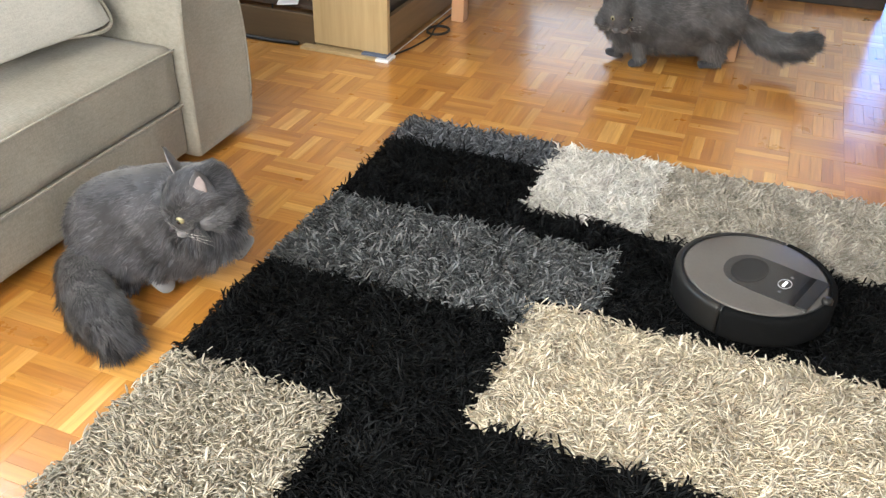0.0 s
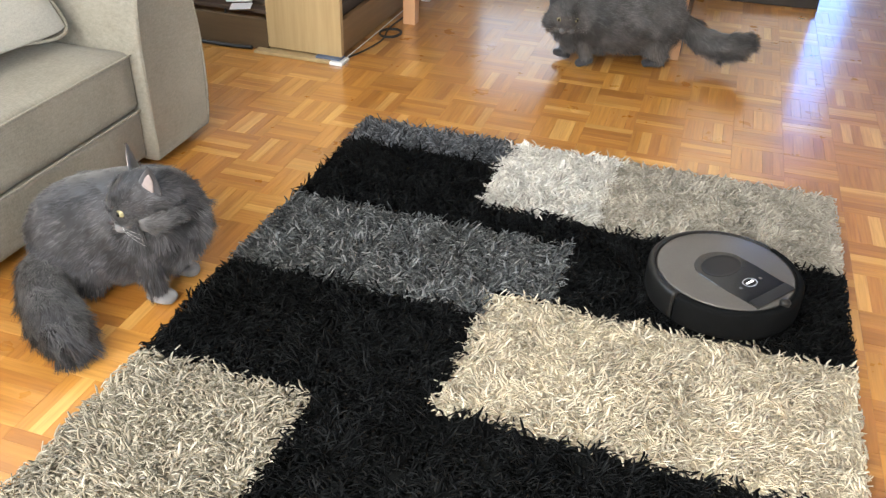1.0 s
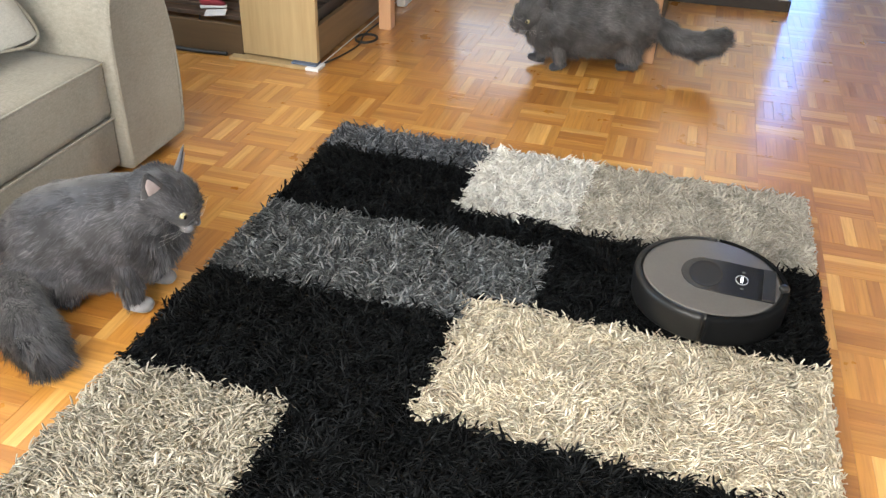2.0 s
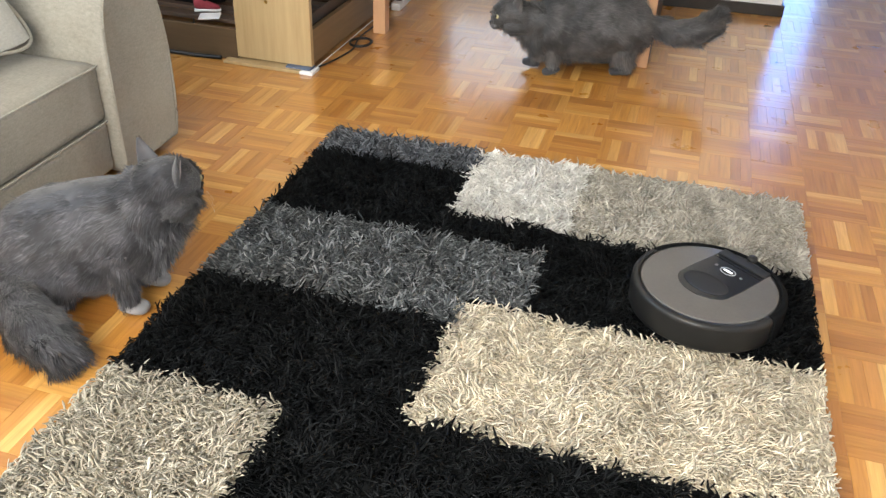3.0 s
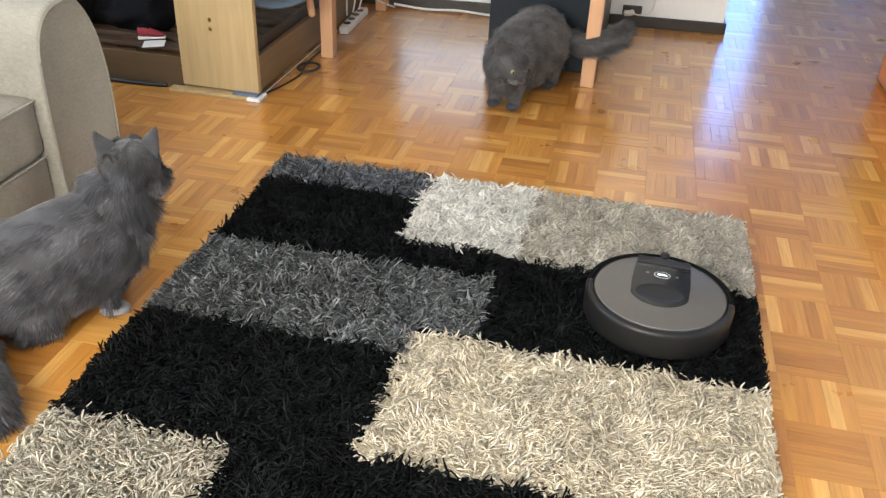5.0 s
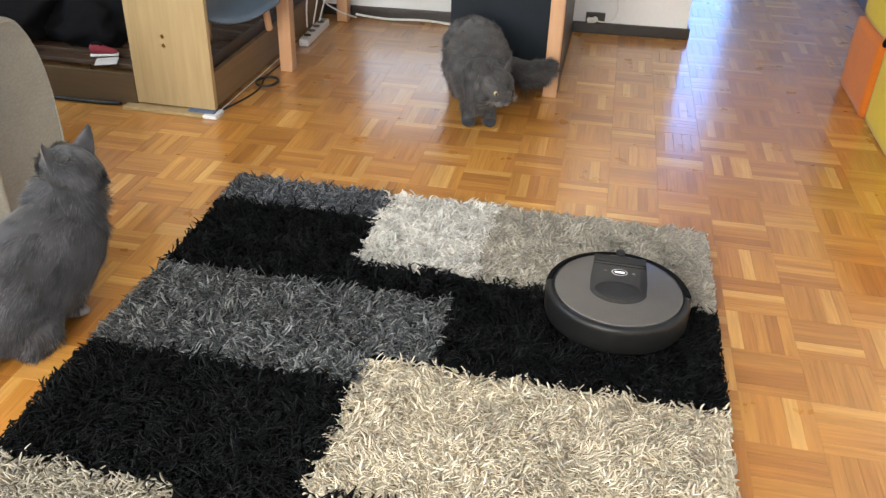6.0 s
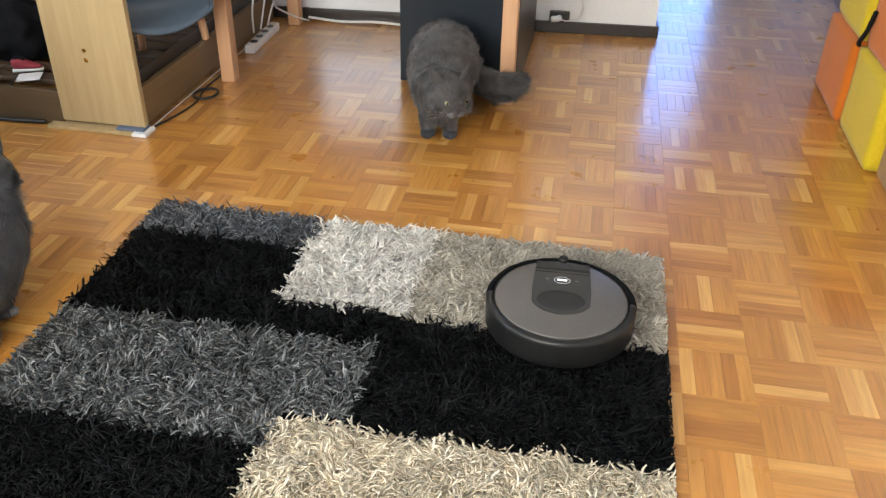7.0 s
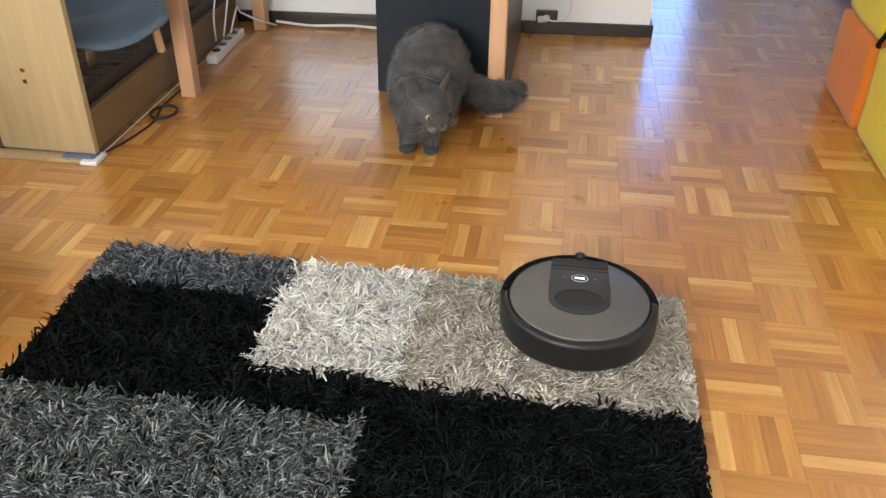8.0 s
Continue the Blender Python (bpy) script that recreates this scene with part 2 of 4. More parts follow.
def part(name, bm, material, parent, label="", shaded=False):
    ob = new(name, mesh_of(name, bm, material, shaded))
    ob.parent = parent
    if label:
        ob["label"] = label
    return ob


def thing(name, label, category, group="", kind="", m=None):
    ob = new(name)
    ob.empty_display_size = 0.05
    if m is not None:
        ob.matrix_world = m
    return tagged(ob, label, category, group, kind)


def box(bm, x0, x1, y0, y1, z0, z1, bevel=0.0, segments=2):
    made = bmesh.ops.create_cube(bm, size=1.0)
    vs = made["verts"]
    bmesh.ops.scale(bm, vec=(x1 - x0, y1 - y0, z1 - z0), verts=vs)
    bmesh.ops.translate(bm, vec=((x0 + x1) / 2, (y0 + y1) / 2, (z0 + z1) / 2), verts=vs)
    if bevel:
        es = list({e for v in vs for e in v.link_edges})
        bmesh.ops.bevel(bm, geom=es, offset=bevel, segments=segments, profile=0.5, affect="EDGES")
    return bm


def boxed(x0, x1, y0, y1, z0, z1, bevel=0.004, segments=2):
    return box(bmesh.new(), x0, x1, y0, y1, z0, z1, bevel, segments)


def soft_box(x0, x1, y0, y1, z0, z1, r, puff=0.0, n=10, wobble=0.0):
    """A cushion: a cube with round edges, swollen faces and small dents."""
    bm = bmesh.new()
    bmesh.ops.create_cube(bm, size=2.0)
    bmesh.ops.subdivide_edges(bm, edges=bm.edges[:], cuts=n, use_grid_fill=True)
    hx, hy, hz = (x1 - x0) / 2, (y1 - y0) / 2, (z1 - z0) / 2
    c = Vector(((x0 + x1) / 2, (y0 + y1) / 2, (z0 + z1) / 2))
    for v in bm.verts:
        u = v.co.copy()
        p = Vector((u.x * hx, u.y * hy, u.z * hz))
        inner = Vector((max(-hx + r, min(hx - r, p.x)), max(-hy + r, min(hy - r, p.y)), max(-hz + r, min(hz - r, p.z))))
        d = p - inner
        if d.length > 1e-6:
            p = inner + d.normalized() * min(r, d.length) if sum(abs(a) > 1e-6 for a in d) > 1 else p
        swell = puff * (1 - u.x ** 2 * 0.9) * (1 - u.y ** 2 * 0.9) if abs(u.z) > 0.99 else 0
        p.z += swell * (1 if u.z > 0 else -1)
        p += c
        if wobble:
            p += Vector(noise.noise_vector(p * 6.0)) * wobble
        v.co = p
    return bm


def spline(points, n):
    """Smooth rows through the given rows of numbers."""
    p = np.array(points, float)
    k = len(p)
    out = []
    for s in np.linspace(0, k - 1, n):
        i = min(int(s), k - 2)
        f = s - i
        a, b, c, d = p[max(i - 1, 0)], p[i], p[i + 1], p[min(i + 2, k - 1)]
        out.append(0.5 * (2 * b + (c - a) * f + (2 * a - 5 * b + 4 * c - d) * f * f + (3 * b - a - 3 * c + d) * f ** 3))
    return np.array(out)


def loft(points, n=24, sides=16, up=(0, 0, 1), dome=True):
    """A tube through rows of x, y, z, half width, half height. Returns vertices, faces and the way it runs at each vertex."""
    rows = spline(points, n)
    cen, rad = rows[:, :3], np.maximum(rows[:, 3:5], 1e-4)
    tan = np.gradient(cen, axis=0)
    tan /= np.linalg.norm(tan, axis=1)[:, None] + 1e-9
    verts, flow = [], []
    for c, t, r in zip(cen, tan, rad):
        side = np.cross(t, up)
        if np.linalg.norm(side) < 0.1:
            side = np.cross(t, (0, 1, 0.01))
        side /= np.linalg.norm(side)
        top = np.cross(side, t)
        for k in range(sides):
            a = 2 * math.pi * k / sides
            verts.append(c + side * math.cos(a) * r[0] + top * math.sin(a) * r[1])
            flow.append(t)
    faces = []
    for i in range(n - 1):
        for k in range(sides):
            a, b = i * sides + k, i * sides + (k + 1) % sides
            faces.append((a, b, b + sides, a + sides))
    if dome:
        for i, s in ((0, -1), (n - 1, 1)):
            verts.append(cen[i] + tan[i] * s * min(rad[i]) * 0.45)
            flow.append(tan[i])
            tip = len(verts) - 1
            for k in range(sides):
                a, b = i * sides + k, i * sides + (k + 1) % sides
                faces.append((b, a, tip) if s < 0 else (a, b, tip))
    return np.array(verts), faces, np.array(flow)


def tube(points, r, n=40, sides=8):
    v, f, _ = loft([(*p, r, r) for p in points], n, sides)
    bm = bmesh.new()
    vs = [bm.verts.new(p) for p in v]
    for q in f:
        bm.faces.new([vs[i] for i in q])
    return bm


def lathe(rows, sides=64):
    bm = bmesh.new()
    rings = []
    for r, z in rows:
        if r < 1e-5:
            rings.append([bm.verts.new((0, 0, z))])
        else:
            rings.append([bm.verts.new((r * math.cos(2 * math.pi * k / sides), r * math.sin(2 * math.pi * k / sides), z)) for k in range(sides)])
    for a, b in zip(rings, rings[1:]):
        for k in range(sides):
            j = (k + 1) % sides
            if len(a) == 1 and len(b) == 1:
                continue
            if len(a) == 1:
                bm.faces.new((a[0], b[k], b[j]))
            elif len(b) == 1:
                bm.faces.new((a[k], a[j], b[0]))
            else:
                bm.faces.new((a[k], a[j], b[j], b[k]))
    bmesh.ops.recalc_face_normals(bm, faces=bm.faces[:])
    return bm


def mesh_from(name, verts, faces, material, shaded=True):
    me = bpy.data.meshes.new(name)
    me.from_pydata([tuple(v) for v in verts], [], [tuple(f) for f in faces])
    me.materials.append(material)
    if shaded:
        smooth(me)
    return me


def arrays_mesh(name, verts, quads, material, shaded=True):
    """A large mesh of quads alone, from arrays."""
    me = bpy.data.meshes.new(name)
    me.vertices.add(len(verts))
    me.vertices.foreach_set("co", np.asarray(verts, np.float32).ravel())
    nq = len(quads)
    me.loops.add(nq * 4)
    me.loops.foreach_set("vertex_index", np.asarray(quads, np.int32).ravel())
    me.polygons.add(nq)
    me.polygons.foreach_set("loop_start", np.arange(nq, dtype=np.int32) * 4)
    me.polygons.foreach_set("use_smooth", np.full(nq, shaded))
    me.materials.append(material)
    me.update(calc_edges=True)
    return me


# ---- floor: mosaic parquet ----
PITCH, FINGERS = 0.1568, 5
LATTICE = pose(1.437, 0.120, 0, 0, 0, 0.4) @ Matrix.Diagonal((0.9885, 1.0105, 1, 1))


def finger_mesh(name, length, width):
    bm = bmesh.new()
    g, t = 0.00012, 0.008
    x, y = length / 2 - g, width / 2 - g
    b = 0.0003
    lo = [bm.verts.new(p) for p in ((-x, -y, -t), (x, -y, -t), (x, y, -t), (-x, y, -t))]
    mi = [bm.verts.new(p) for p in ((-x, -y, -b), (x, -y, -b), (x, y, -b), (-x, y, -b))]
    hi = [bm.verts.new(p) for p in ((-x + b, -y + b, 0), (x - b, -y + b, 0), (x - b, y - b, 0), (-x + b, y - b, 0))]
    bm.faces.new(hi)
    for i in range(4):
        j = (i + 1) % 4
        bm.faces.new((lo[i], lo[j], mi[j], mi[i]))
        bm.faces.new((mi[i], mi[j], hi[j], hi[i]))
    uv = bm.loops.layers.uv.new("UVMap")
    for f in bm.faces:
        for l in f.loops:
            l[uv].uv = (l.vert.co.x, l.vert.co.y)
    return mesh_of(name, bm, M_PARQUET)


def build_floor():
    ground = boxed(-2.1, 2.75, -3.7, 5.6, -0.08, -0.004, 0)
    floor = tagged(new("floor", mesh_of("floor", ground, M_JOINT)), "glossy honey-coloured oak mosaic parquet floor", "floor", kind="structure")
    width = PITCH / FINGERS
    me = finger_mesh("parquet_strip", PITCH, width)
    near, far = [], []
    rng = random.Random(5)
    for i in range(-25, 9):
        for j in range(-25, 37):
            for k in range(FINGERS):
                c, o = (i + 0.5) * PITCH, (k + 0.5) * width
                m = LATTICE @ (pose(c, j * PITCH + o, 0) if (i + j) % 2 else pose(i * PITCH + o, (j + 0.5) * PITCH, 0, 0, 0, 90))
                p = m.translation
                if not (-2.05 < p.x < 2.7 and -3.6 < p.y < 5.5):
                    continue
                m = m @ pose(0, 0, rng.uniform(-0.0003, 0.0002), rng.gauss(0, 0.12), rng.gauss(0, 0.05))
                inside = 0.15 < p.x < 1.24 and -1.95 < p.y < -0.15
                nearest = 1.45 < p.x < 1.95 and -0.75 < p.y < 0.55 or 0.1 < p.x <= 1.45 and 0.02 < p.y < 0.33
                if not inside:
                    (near if nearest and len(near) < 300 else far).append(m)
    verts, quads, uvs = [], [], []
    base = np.array([tuple(v.co) for v in me.vertices])
    polys = [tuple(p.vertices) for p in me.polygons]
    for n, m in enumerate(far):
        a = np.array(m)
        verts.append(base @ a[:3, :3].T + a[:3, 3])
        quads.extend([tuple(i + n * len(base) for i in p) for p in polys])
    rest = arrays_mesh("parquet_rest", np.concatenate(verts), np.array(quads), M_PARQUET, False)
    layer = rest.uv_layers.new(name="UVMap")
    one = np.array([base[i][:2] for p in polys for i in p], np.float32)
    layer.data.foreach_set("uv", np.tile(one, (len(far), 1)).ravel())
    ob = tagged(new("parquet_strips", rest), kind="stuff")
    ob.parent = floor
    for m in near:
        s = new("parquet_strip", me)
        s.parent = floor
        s.matrix_local = m


# ---- rug ----
def pile(rug, name, label, x0, x1, y0, y1, material, step, length, seed, width=0.0021):
    """A field of shaggy yarn: each strand a bent flattened thread, combed into tufts, over a low base of the same yarn."""
    rng = np.random.default_rng(seed)
    nx, ny = max(1, int((x1 - x0) / step)), max(1, int((y1 - y0) / step))
    gx, gy = np.meshgrid((np.arange(nx) + 0.5) / nx * (x1 - x0) + x0, (np.arange(ny) + 0.5) / ny * (y1 - y0) + y0)
    n = gx.size
    p = np.stack([gx.ravel() + rng.normal(0, step * 0.5, n), gy.ravel() + rng.normal(0, step * 0.5, n), rng.uniform(0.008, 0.017, n)], 1)
    swirl = np.array([noise.noise(Vector((a * 24, b * 24, 3.7))) * 3.4 + noise.noise(Vector((a * 7, b * 7, 9.1))) * 2.2 for a, b in p[:, :2]])
    ang = swirl + rng.normal(0, 0.65, n) - 1.1
    lean = np.clip(rng.normal(1.02, 0.28, n), 0.2, 1.5)
    ln = length * rng.uniform(0.6, 1.2, n)
    curl = rng.normal(0, 0.9, n)
    w = width * rng.uniform(0.75, 1.35, n)
    rings = []
    pos = p.copy()
    segs = 3
    for s in range(segs + 1):
        f = s / segs
        tilt = lean * (0.35 + 0.95 * f)
        a = ang + curl * f
        d = np.stack([np.sin(tilt) * np.cos(a), np.sin(tilt) * np.sin(a), np.cos(tilt)], 1)
        if s:
            pos = pos + d * (ln / segs)[:, None]
            for axis, low, high in ((0, 0.0, RUG_W), (1, RUG_L, 0.0)):
                over = np.maximum(0, pos[:, axis] - high) - np.maximum(0, low - pos[:, axis])
                pos[:, axis] -= over * 0.75
                pos[:, 2] -= np.abs(over) * 0.5
            pos[:, 2] = np.maximum(pos[:, 2], 0.006)
        side = np.stack([-np.sin(a), np.cos(a), np.zeros(n)], 1)
        up = np.cross(d, side)
        r = (w * (0.9, 1.1, 1.0, 0.5)[s])[:, None]
        for q in range(3):
            b = 2 * math.pi * q / 3 + 0.5
            rings.append(pos + (side * math.cos(b) * 1.3 + up * math.sin(b) * 0.55) * r)
    verts = np.stack(rings, 1).reshape(-1, 3)
    one = []
    for s in range(segs):
        for q in range(3):
            a, b = s * 3 + q, s * 3 + (q + 1) % 3
            one.append((a, b, b + 3, a + 3))
    quads = (np.array(one)[None] + (np.arange(n) * 3 * (segs + 1))[:, None, None]).reshape(-1, 4)
    # Low base under the strands.
    e = len(verts)
    cells = 1 + int((x1 - x0) / 0.02), 1 + int((y1 - y0) / 0.02)
    bx, by = np.meshgrid(np.linspace(x0 + 0.002, x1 - 0.002, cells[0] + 1), np.linspace(y0 + 0.002, y1 - 0.002, cells[1] + 1))
    base = np.stack([bx.ravel(), by.ravel(), 0.013 + rng.uniform(-0.002, 0.002, bx.size)], 1)
    k = np.arange(cells[0] * cells[1])
    c = e + (k // cells[0]) * (cells[0] + 1) + k % cells[0]
    low = np.stack([c, c + 1, c + cells[0] + 2, c + cells[0] + 1], 1)
    ob = tagged(new(name, arrays_mesh(name, np.concatenate([verts, base]), np.concatenate([quads, low]), material)), label, kind="stuff")
    ob.parent = rug
    return ob


RUG_W, RUG_L = 1.412, -2.05


def build_rug():
    rug = thing("shag_rug", "shaggy long-pile rug with black, grey and beige blocks, on the parquet", "rug")
    W, L = RUG_W, RUG_L
    part("backing", boxed(0.004, W - 0.004, L, -0.004, 0.0005, 0.011, 0.002), M_BLACKYARN, rug)
    fine, coarse = 0.0057, 0.0066
    pieces = [
        ("pile_dark_grey", "dark grey yarn strip", 0, 0.485, -0.155, 0, M_DARKGREYYARN, fine, 0.034),
        ("pile_black", "black yarn", 0, 0.475, -0.520, -0.155, M_BLACKYARN, coarse, 0.034),
        ("pile_white", "bright off-white yarn", 0.485, 0.807, -0.392, 0, M_WHITEYARN, fine, 0.033),
        ("pile_pale_grey", "pale grey-beige yarn", 0.807, W, -0.407, 0, M_PALEYARN, fine * 0.96, 0.028),
        ("pile_black", "black yarn", 0.475, 0.763, -0.520, -0.392, M_BLACKYARN, coarse, 0.034),
        ("pile_black", "black yarn", 0.763, W, -0.775, -0.407, M_BLACKYARN, coarse, 0.034),
        ("pile_grey", "mid grey yarn", 0, 0.763, -0.755, -0.520, M_GREYYARN, fine, 0.034),
        ("pile_grey", "mid grey yarn", 0, 0.625, -0.860, -0.755, M_GREYYARN, fine, 0.034),
        ("pile_beige", "cream-beige yarn", 0.622, W, -1.180, -0.775, M_BEIGEYARN, fine, 0.030),
        ("pile_black", "black yarn", 0, 0.622, -1.218, -0.860, M_BLACKYARN, coarse, 0.034),
        ("pile_black", "black yarn", 0.388, W, -1.66, -1.218, M_BLACKYARN, coarse, 0.034),
        ("pile_black", "black yarn", 0.622, W, -1.218, -1.180, M_BLACKYARN, coarse, 0.034),
        ("pile_greige", "grey-beige yarn", 0, 0.388, -1.76, -1.218, M_GREIGEYARN, fine, 0.030),
        ("pile_black", "black yarn", 0.388, W, L, -1.66, M_BLACKYARN, 0.011, 0.034),
        ("pile_greige", "grey-beige yarn", 0, 0.388, L, -1.76, M_GREIGEYARN, 0.011, 0.035),
    ]
    for i, (name, label, x0, x1, y0, y1, mat, step, ln) in enumerate(pieces):
        pile(rug, name, label, x0, x1, y0, y1, mat, step, ln, 100 + i)


# ---- room ----
def structure(name, bm, material, label, category):
    return tagged(new(name, mesh_of(name, bm, material)), label, category, kind="structure")


def build_room():
    H = 2.5
    turn = pose(1.427, 1.922, 0, 0, 0, 3.6)

    def wall(name, boxes, label, m=None):
        bm = bmesh.new()
        for b in boxes:
            box(bm, *b)
        ob = structure(name, bm, M_WALL, label, "wall")
        if m is not None:
            ob.matrix_world = m
        return ob

    wall("wall_north", [(-3.6, -1.60, 0, 0.12, 0, H), (-0.99, 0, 0, 0.12, 0, H), (-1.60, -0.99, 0, 0.12, 0, 0.17), (-1.60, -0.99, 0, 0.12, 0.64, H)], "plain white painted wall behind the desk", turn)
    bb = structure("baseboard", boxed(-3.5, 0.004, -0.014, -0.001, 0, 0.052, 0.003), M_BASE, "black skirting board along the white wall", "baseboard")
    bb.matrix_world = turn
    cap = structure("baseboard_end", boxed(0.0015, 0.014, -0.012, 0.119, 0, 0.052, 0.002), M_BASE, "black skirting board round the wall end", "baseboard")
    cap.matrix_world = turn
    wall("wall_west", [(-2.1, -2.0, -3.62, -2.05, 0, H), (-2.1, -2.0, -0.45, 1.68, 0, H), (-2.1, -2.0, -2.05, -0.45, 0, 1.0), (-2.1, -2.0, -2.05, -0.45, 2.2, H)], "plain white painted wall behind the sofa")
    wall("wall_east", [(2.46, 2.58, -1.0, 5.3, 0, H), (2.46, 2.58, -3.62, -2.5, 0, H), (2.46, 2.58, -2.5, -1.0, 0, 0.7), (2.46, 2.58, -2.5, -1.0, 2.3, H)], "plain white painted side wall")
    wall("wall_south", [(-2.0, -1.0, -3.62, -3.5, 0, H), (1.2, 2.46, -3.62, -3.5, 0, H), (-1.0, 1.2, -3.62, -3.5, 0, 0.8), (-1.0, 1.2, -3.62, -3.5, 2.3, H)], "plain white painted window wall")
    wall("wall_hall_west", [(1.18, 1.30, 2.045, 5.2, 0, H)], "plain white hallway wall")
    wall("wall_hall_end", [(1.30, 1.50, 5.2, 5.32, 0, H), (2.05, 2.46, 5.2, 5.32, 0, H), (1.50, 2.05, 5.2, 5.32, 2.0, H)], "plain white hallway end wall")
    structure("baseboard_east", boxed(2.40, 2.459, 0.2, 5.19, 0, 0.07, 0.003), M_GREYBASE, "grey skirting board along the side wall", "baseboard")
    structure("ceiling", boxed(-2.1, 2.58, -3.62, 5.32, H, H + 0.1, 0), M_CEIL, "plain white painted ceiling", "ceiling")
    for name, (x0, x1, y0, y1, z0, z1), n in (("window_1", (-1.0, 1.2, -3.58, -3.52, 0.8, 2.3), 2), ("window_2", (1.50, 2.05, 5.23, 5.29, 0.02, 2.0), 1)):
        w = thing(name, "white-framed window letting in pale daylight", "window", kind="structure")
        step = (x1 - x0) / n
        for i in range(n):
            a, b = x0 + i * step, x0 + (i + 1) * step
            f = bmesh.new()
            for q in ((a, a + 0.03, y0, y1, z0, z1), (b - 0.03, b, y0, y1, z0, z1), (a + 0.03, b - 0.03, y0, y1, z0, z0 + 0.05), (a + 0.03, b - 0.03, y0, y1, z1 - 0.05, z1)):
                box(f, *q)
            part("window_frame", f, M_GLASSFRAME, w)
    structure("backdrop", boxed(1.0, 3.0, 6.1, 6.12, -0.05, 3.2, 0), M_OUTSIDE, "pale blue daylight beyond the hallway window", "sky")
    low = thing("window_3", "low white-framed window under the desk, bright with daylight", "window", kind="structure", m=turn)
    for q in ((-1.60, -1.575, 0.04, 0.09, 0.17, 0.64), (-1.015, -0.99, 0.04, 0.09, 0.17, 0.64), (-1.575, -1.015, 0.04, 0.09, 0.17, 0.195), (-1.575, -1.015, 0.04, 0.09, 0.615, 0.64)):
        part("window_frame", boxed(*q, 0.002), M_GLASSFRAME, low)
    out = structure("backdrop_north", boxed(-1.9, -0.7, 0.35, 0.37, -0.05, 1.0, 0), M_OUTSIDE_PALE, "pale white daylight beyond the low window", "sky")
    out.matrix_world = turn


# ---- sofa ----
def build_sofa():
    s = thing("sofa", "grey-beige fabric sofa with piped seat and wide rounded arm", "sofa")
    X = -0.448
    part("base", soft_box(-1.45, X - 0.005, -2.95, -0.516, 0.035, 0.187, 0.02, 0, 14, 0.004), M_SOFA, s, shaded=True)
    part("seat_cushion", soft_box(-1.07, X, -1.70, -0.518, 0.187, 0.357, 0.028, 0.022, 18, 0.006), M_SOFA, s, shaded=True)
    part("seat_cushion", soft_box(-1.07, X, -2.94, -1.71, 0.187, 0.357, 0.028, 0.022, 14, 0.006), M_SOFA, s, shaded=True)
    for z in (0.347, 0.191):
        part("piping", tube([(X + 0.002, -1.69, z), (X + 0.004, -1.3, z - 0.002), (X + 0.003, -0.9, z + 0.001), (X + 0.001, -0.53, z)], 0.003, 40, 8), M_PIPING, s, "pale piping", True)
    rows = []
    arm = bmesh.new()
    prof = [(-0.512, 0.03), (-0.515, 0.15), (-0.515, 0.30), (-0.512, 0.42), (-0.495, 0.51), (-0.45, 0.56), (-0.38, 0.575), (-0.32, 0.56), (-0.275, 0.50), (-0.245, 0.42), (-0.228, 0.30), (-0.224, 0.17), (-0.232, 0.07), (-0.245, 0.03)]
    prof = spline(prof, 56)
    xs = [(-0.430, 0.90), (-0.425, 0.965), (-0.430, 0.99), (-0.440, 1.0), (-0.60, 1.0), (-0.80, 1.0), (-1.05, 1.0), (-1.25, 1.0), (-1.45, 1.0)]
    cy, cz = -0.37, 0.30
    for x, k in xs:
        ring = []
        for y, z in prof:
            p = Vector((x, cy + (y - cy) * k, cz + (z - cz) * (k if z > 0.1 else 0.5 + 0.5 * k)))
            p += Vector(noise.noise_vector(p * 5)) * 0.004
            ring.append(arm.verts.new(p))
        rows.append(ring)
    for a, b in zip(rows, rows[1:]):
        for i in range(len(a)):
            j = (i + 1) % len(a)
            arm.faces.new((a[i], b[i], b[j], a[j]))
    arm.faces.new(rows[0])
    arm.faces.new(rows[-1][::-1])
    bmesh.ops.recalc_face_normals(arm, faces=arm.faces[:])
    part("armrest", arm, M_SOFA, s, shaded=True)
    seam = [(-0.4265, cy + (y - cy) * 0.955, cz + (z - cz) * 0.955) for y, z in prof[1:-1:3]]
    part("piping", tube(seam, 0.003, 80, 6), M_SOFA, s, shaded=True)
    part("backrest", soft_box(-1.42, -1.08, -2.95, -0.52, 0.2, 0.85, 0.06, 0.0, 12, 0.008), M_SOFA, s, shaded=True)
    for y in (-0.60, -2.8):
        for x in (-0.60, -1.4):
            part("foot", boxed(x - 0.03, x + 0.03, y - 0.03, y + 0.03, 0.0, 0.037, 0.004), M_DARKWOOD, s)
    tan = soft_box(-0.26, 0.26, -0.06, 0.06, -0.22, 0.22, 0.05, 0, 10, 0.006)
    t = new("back_cushion", mesh_of("back_cushion", tan, M_TAN, True))
    lean = Matrix(((0, -0.6, 0.8, 0), (1, 0, 0, 0), (0, 0.8, 0.6, 0), (0, 0, 0, 1)))
    t.matrix_world = Matrix.Translation((-0.87, -0.79, 0.535)) @ lean @ pose(0, 0, 0, 90)
    tagged(t, "tan brown cushion leaning against the sofa back", "cushion")
    bm = soft_box(-0.24, 0.24, -0.24, 0.24, -0.05, 0.05, 0.02, 0.0, 16)
    for v in bm.verts:
        e = max(abs(v.co.x), abs(v.co.y)) / 0.24
        v.co.z *= 0.15 + 1.25 * max(0.0, 1 - e ** 2.2)
        v.co += Vector(noise.noise_vector(v.co * 9)) * 0.006
